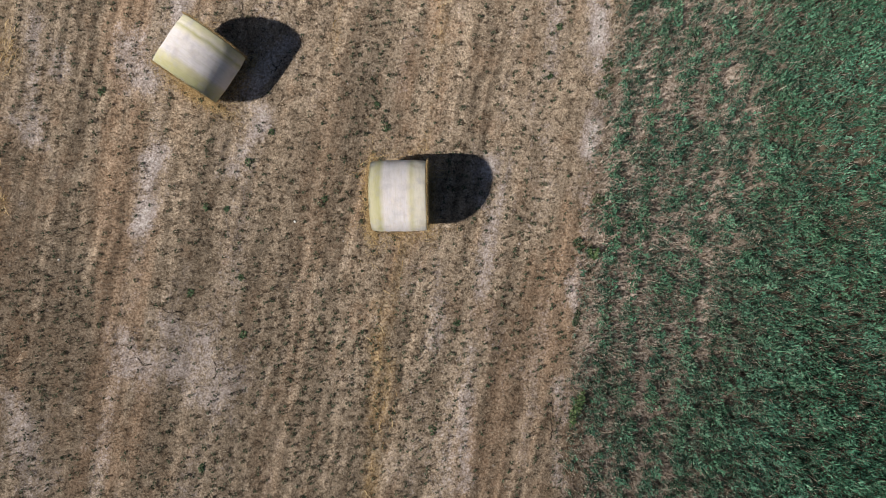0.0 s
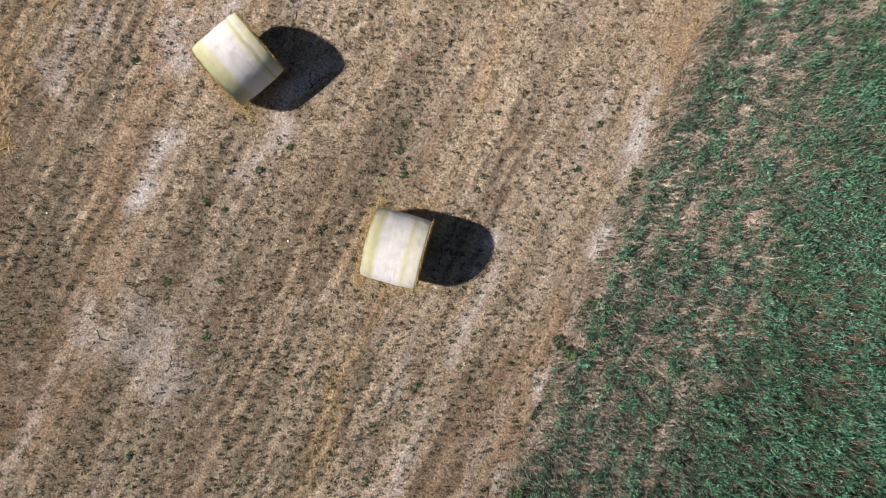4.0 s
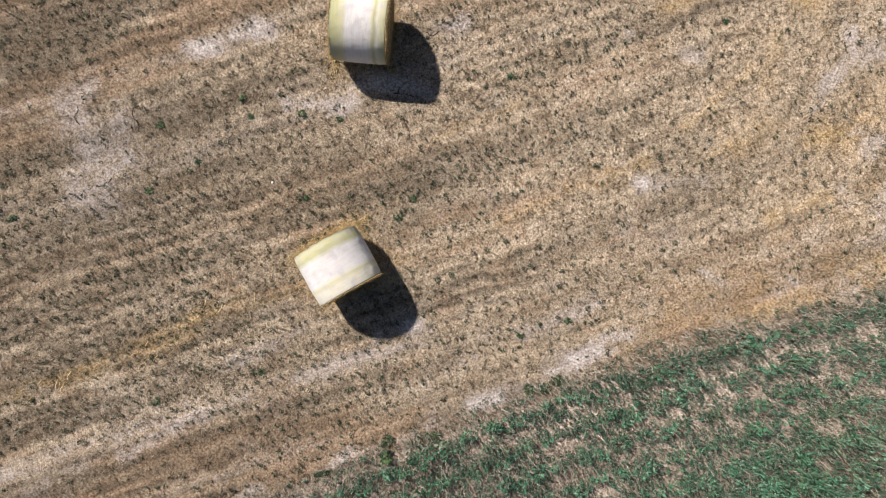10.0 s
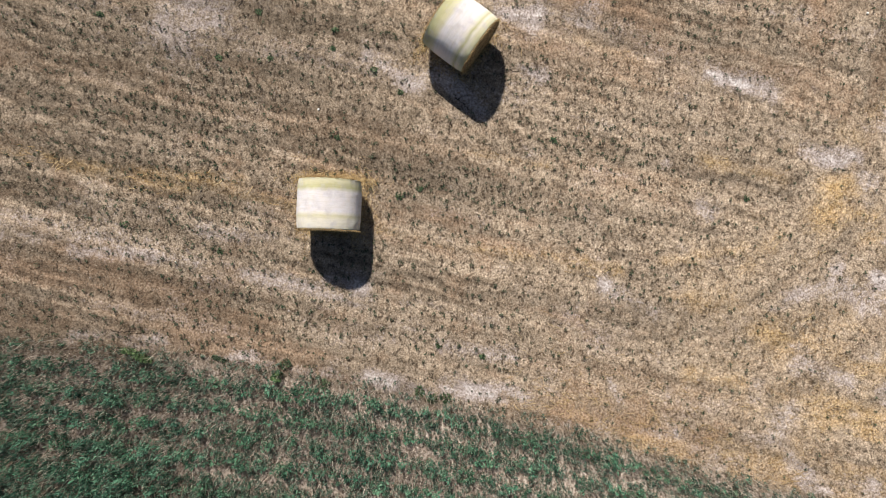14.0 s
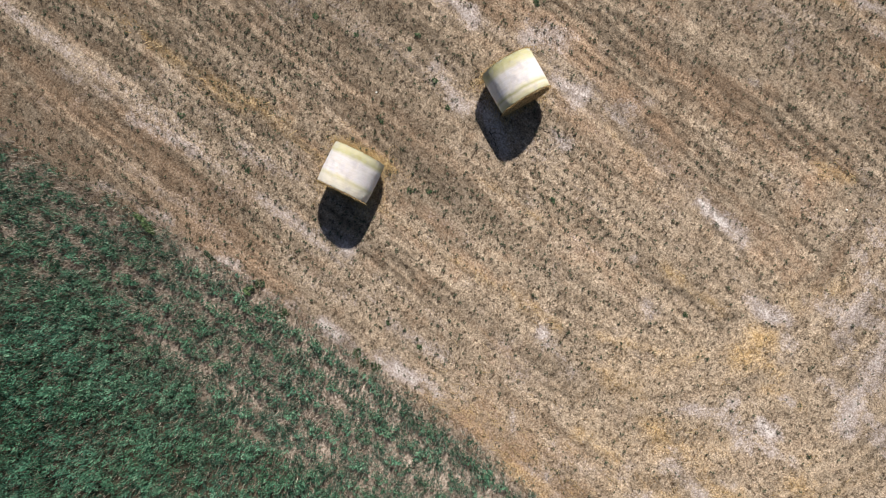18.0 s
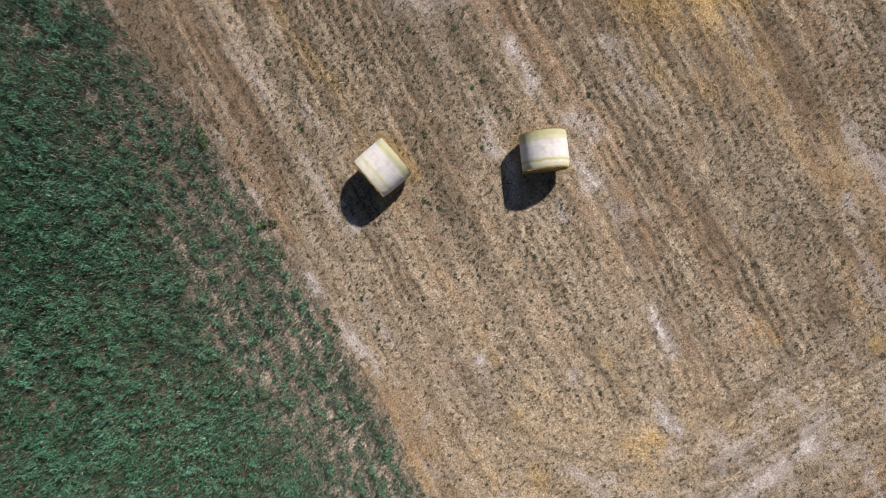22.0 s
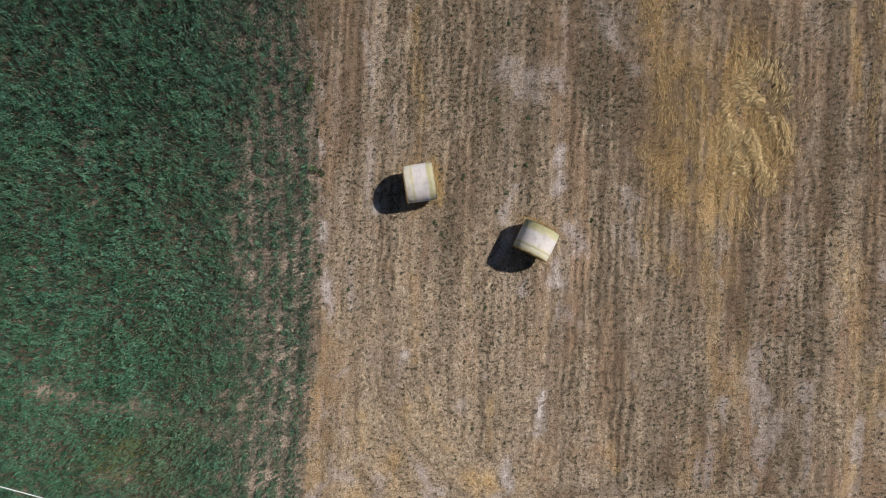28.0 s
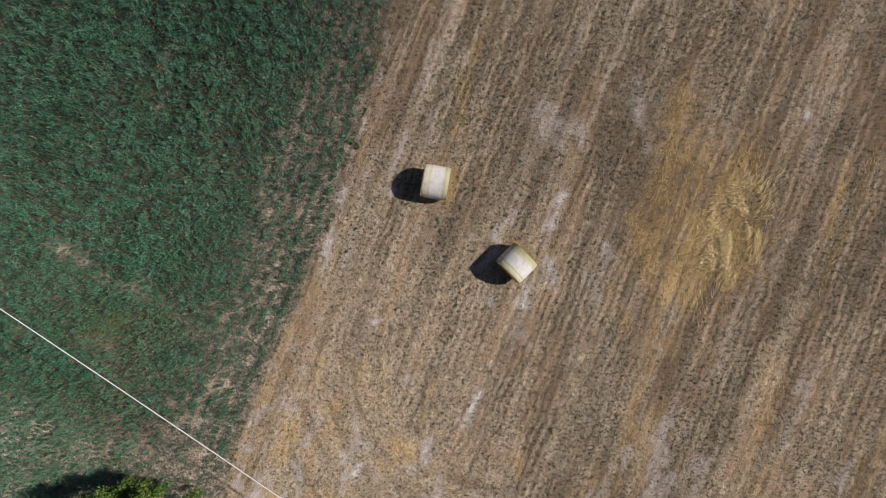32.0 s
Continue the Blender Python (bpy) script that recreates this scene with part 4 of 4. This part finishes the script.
def spill(name, x, y, angle, n, label, reach):
    """Straw spilled round a bale, mostly beyond the end at +x."""
    a = radians(angle)
    u = np.concatenate([0.55 + np.abs(rng.normal(0, 0.12, n)), rng.normal(0, 0.45, n // 2)])
    v = np.concatenate([rng.normal(0, 0.42, n), np.sign(rng.normal(0, 1, n // 2)) * (0.45 + np.abs(rng.normal(0, 0.25, n // 2)))])
    u = np.concatenate([u, -0.55 - np.abs(rng.normal(0, 0.08, n // 5))])
    v = np.concatenate([v, rng.normal(0, 0.4, n // 5)])
    p = np.stack([x + np.cos(a) * u - np.sin(a) * v, y + np.sin(a) * u + np.cos(a) * v], -1)
    ob = scatter_straws(name, p, rng.uniform(0, np.pi, len(p)), reach, 0.0030, 0.04, SPILL, rng)
    tagged(ob, label, "straw", kind="stuff")


spill("spilled_straw", -0.93, 2.62, 11, 2600, "golden straw spilled on the ground round a bale", 0.14)
spill("spilled_straw", 3.66, 0.56, 66, 1500, "golden straw spilled on the ground round a bale", 0.12)


# ---- weeds at the crop's edge ----
def tall_weed(name, x, y, rx, ry, h, n, mat, label):
    base = new(name)
    base.location = (x, y, relief(np.array([x]), np.array([y]))[0])
    for k in range(max(3, n // 60)):
        px, py = random.gauss(0, rx * 0.4), random.gauss(0, ry * 0.4)
        bm = bmesh.new()
        bmesh.ops.create_cone(bm, cap_ends=True, segments=5, radius1=0.006, radius2=0.002, depth=h * 0.8, matrix=Matrix.Translation((px, py, h * 0.4)))
        part("stem", bm, STUBBLE, base)
    a, r = rng.uniform(0, 2 * np.pi, n), np.sqrt(rng.uniform(0, 1, n))
    tufts = max(1, n // 45)
    tuft = rng.integers(0, tufts, n)
    spread = 1.0 if tufts == 1 else 0.36
    hub = rng.normal(0, 0.42, (tufts, 2)) * (tufts > 1)
    tall = rng.uniform(0.55, 1.0, tufts)
    c = np.stack([(np.cos(a) * r * spread + hub[tuft, 0]) * rx, (np.sin(a) * r * spread + hub[tuft, 1]) * ry, h * tall[tuft] * (1.05 - 0.6 * r) * rng.uniform(0.3, 1, n)], -1)
    L = rng.uniform(0.02, 0.05, n)
    b = rng.uniform(0, 2 * np.pi, n)
    al = np.stack([np.cos(b) * L, np.sin(b) * L, rng.normal(0, 0.5, n) * L], -1)
    sd = np.stack([-np.sin(b), np.cos(b), rng.normal(0, 0.4, n)], -1) * (L * 0.4)[:, None]
    v = np.stack([c - al, c + sd, c + al, c - sd], 1)
    v[:, :, 2] = np.maximum(v[:, :, 2], 0.01)
    child(link_mesh("leaves", v, np.arange(4 * n).reshape(-1, 4), mat), base)
    tagged(base, label, "weed")
    return base


tall_weed("weed_clump", -5.47, 6.44, 0.16, 0.5, 0.45, 420, BRIGHT, "bright green weed clump at the crop's edge")
tall_weed("weed_plant", -5.28, 3.11, 0.17, 0.2, 0.38, 240, BRIGHT, "single bushy green weed on the bare field margin")
tall_weed("weed_plant", -5.08, 4.41, 0.16, 0.3, 0.12, 90, WEED, "low dark green weed on the bare field margin")


for x, y, r in ((3.25, 3.56, 0.09), (2.81, 3.53, 0.07), (2.52, 2.43, 0.10), (-0.03, 0.70, 0.08), (-0.32, 1.14, 0.11), (1.97, 6.18, 0.10), (2.24, 4.95, 0.07), (2.36, 9.20, 0.10),
                (3.27, 5.46, 0.09), (-2.47, 7.48, 0.12), (1.85, -2.17, 0.09), (-3.66, -1.68, 0.08), (-3.64, -0.59, 0.07), (2.15, 1.70, 0.08), (-2.60, 5.08, 0.08), (0.73, 2.93, 0.08), (1.52, -7.07, 0.08), (5.96, 1.46, 0.10)):
    tall_weed("weed_plant", x, y, r * 0.8, r, 0.07, 26, SMALL_WEED, "small green weed standing in the stubble")


for x, y in ((-4.91, 2.92), (-4.93, -0.74), (-4.84, -1.06), (-5.17, 1.89), (-4.81, -0.40)):
    tall_weed("weed_plant", x, y, 0.13, 0.13, 0.16, 60, SMALL_WEED, "green weed rooted in the pale worn margin")


# ---- cracks in the clay ----
def crack(points, width, seed):
    bm = bmesh.new()
    rows = []
    rnd = random.Random(seed)
    for (ax, ay), (bx, by) in zip(points, points[1:]):
        for k in range(6):
            t = k / 6
            w = width * rnd.uniform(0.3, 1.2)
            x, y = ax + (bx - ax) * t + rnd.gauss(0, 0.02), ay + (by - ay) * t + rnd.gauss(0, 0.02)
            d = Vector((-(by - ay), bx - ax)).normalized()
            z = relief(np.array([x]), np.array([y]))[0] + 0.006
            rows.append((bm.verts.new((x - d.x * w, y - d.y * w, z)), bm.verts.new((x + d.x * w, y + d.y * w, z))))
    for (a, b), (c, d) in zip(rows, rows[1:]):
        bm.faces.new((a, b, d, c))
    ob = part("soil_crack", bm, CRACK, None)
    tagged(ob, "narrow drying crack in bare clay", "crack", kind="structure")


crack([(2.42, 0.45), (2.28, 0.30), (2.22, 0.12), (2.06, -0.03)], 0.013, 1)
crack([(2.28, 0.30), (2.40, 0.20), (2.44, 0.06)], 0.009, 2)
crack([(3.85, 5.92), (3.60, 6.02), (3.42, 5.90), (3.18, 6.02)], 0.014, 3)
crack([(4.22, 7.06), (4.02, 7.22), (3.82, 7.16)], 0.012, 4)
crack([(3.36, -0.70), (3.24, -0.88), (3.30, -1.06)], 0.010, 6)
crack([(-4.92, 6.25), (-4.96, 6.62), (-5.05, 7.02), (-5.02, 7.28)], 0.014, 7)
crack([(2.50, 6.90), (2.38, 7.10), (2.46, 7.28)], 0.010, 5)


# ---- overhead cable ----
def cable():
    base = new("overhead_cable")
    a, b, h = Vector((-13.35, -8.52)), Vector((-1.9, -11.20)), 4.4
    d = (b - a).normalized()
    ends = [a - d * 22, b + d * 24]
    span = (ends[1] - ends[0]).length
    mid = ((a + b) / 2 - ends[0]).length / span
    sag = 0.7
    bm = bmesh.new()
    rings = []
    for k in range(121):
        t = k / 120
        p = ends[0].lerp(ends[1], t)
        z = h + sag * (4 * (t - 0.5) ** 2 - 4 * (mid - 0.5) ** 2)
        rings.append([bm.verts.new((p.x - d.y * 0.018 * math.cos(q), p.y + d.x * 0.018 * math.cos(q), z + 0.018 * math.sin(q))) for q in np.linspace(0, 2 * math.pi, 9)[:-1]])
    for p, q in zip(rings, rings[1:]):
        for k in range(8):
            bm.faces.new((p[k], p[(k + 1) % 8], q[(k + 1) % 8], q[k]))
    part("wire", bm, CABLE, base, "pale grey aerial cable")
    for e in ends:
        top = h + sag * (1 - 4 * (mid - 0.5) ** 2)
        bm = bmesh.new()
        bmesh.ops.create_cone(bm, cap_ends=True, segments=14, radius1=0.15, radius2=0.10, depth=top + 0.4, matrix=Matrix.Translation((e.x, e.y, top / 2)))
        part("pole", bm, BARK, base, "weathered wooden pole")
    tagged(base, "pale overhead cable strung above the field corner", "cable")


# ---- tree and shrub ----
def limb(p, q, r1, r2):
    bm = bmesh.new()
    d = q - p
    turn = d.to_track_quat('Z', 'X').to_matrix().to_4x4()
    bmesh.ops.create_cone(bm, cap_ends=True, segments=7, radius1=r1, radius2=r2, depth=d.length, matrix=Matrix.Translation(p) @ turn @ Matrix.Translation((0, 0, d.length / 2)))
    return bm


def leafy(name, x, y, low, top, rx, ry, boughs, leaves, label, category):
    """A trunk that forks into boughs, each with ragged clusters of leaves, between the heights low and top."""
    base = new(name)
    base.location = (x, y, 0)
    rnd = random.Random(int(abs(x) * 10))
    fork = Vector((0.05, 0.03, low * 0.9))
    trunk = part("trunk", limb(Vector((0, 0, -0.05)), fork, 0.05 + 0.02 * top, 0.03 + 0.012 * top), BARK, base, "brown bark")
    mid, half = (low + top) / 2, (top - low) / 2
    centres = []
    for k in range(boughs):
        a = k * 2.4 + rnd.uniform(-0.4, 0.4)
        h = rnd.uniform(-0.85, 0.95)
        reach = math.sqrt(1 - h * h) * rnd.uniform(0.55, 1.0)
        tip = Vector((math.cos(a) * rx * reach, math.sin(a) * ry * reach, mid + half * h))
        part("bough", limb(fork, tip, 0.012 + 0.006 * top, 0.008), BARK, trunk)
        for j in range(3):
            centres.append(fork.lerp(tip, rnd.uniform(0.7, 1.05)) + Vector((rnd.gauss(0, 0.16), rnd.gauss(0, 0.16), rnd.gauss(0, 0.14))))
    pick = rng.integers(0, len(centres), leaves)
    c = np.array(centres)[pick] + rng.normal(0, 1, (leaves, 3)) * np.array([0.11, 0.11, 0.26])
    c[:, 2] = np.maximum(c[:, 2], 0.06)
    L = rng.uniform(0.03, 0.07, leaves)
    b = rng.uniform(0, 2 * np.pi, leaves)
    al = np.stack([np.cos(b) * L, np.sin(b) * L, rng.normal(-0.2, 0.6, leaves) * L], -1)
    sd = np.stack([-np.sin(b), np.cos(b), rng.normal(0, 0.5, leaves)], -1) * (L * 0.5)[:, None]
    v = np.stack([c - al, c + sd, c + al, c - sd], 1)
    child(link_mesh("crown", v, np.arange(4 * leaves).reshape(-1, 4), SHRUB), base, "yellow-green leaves in ragged clusters")
    tagged(base, label, category)


cable()
leafy("tree", -7.7, -15.2, 1.0, 5.0, 2.25, 1.75, 30, 24000, "young leafy yellow-green tree at the field's corner", "tree")
leafy("shrub", -5.9, -14.75, 0.3, 1.3, 0.6, 0.5, 9, 2600, "small leafy shrub beside a young tree", "shrub")


# ---- stone ----
def stone(x, y, r):
    bm = bmesh.new()
    bmesh.ops.create_icosphere(bm, subdivisions=2, radius=r)
    for v in bm.verts:
        v.co *= 1 + 0.35 * noise.noise(v.co * 22 + Vector((x, y, 0)))
        v.co.z *= 0.6
    ob = part("stone", bm, STONE, None)
    ob.location = (x, y, relief(np.array([x]), np.array([y]))[0] + r * 0.35)
    tagged(ob, "small white stone lying among the stubble", "stone")


for x, y, r in ((1.29, 3.53, 0.030), (9.69, -7.08, 0.034), (6.56, -8.92, 0.032), (-3.09, 6.07, 0.024), (6.24, 5.27, 0.026)):
    stone(x, y, r)
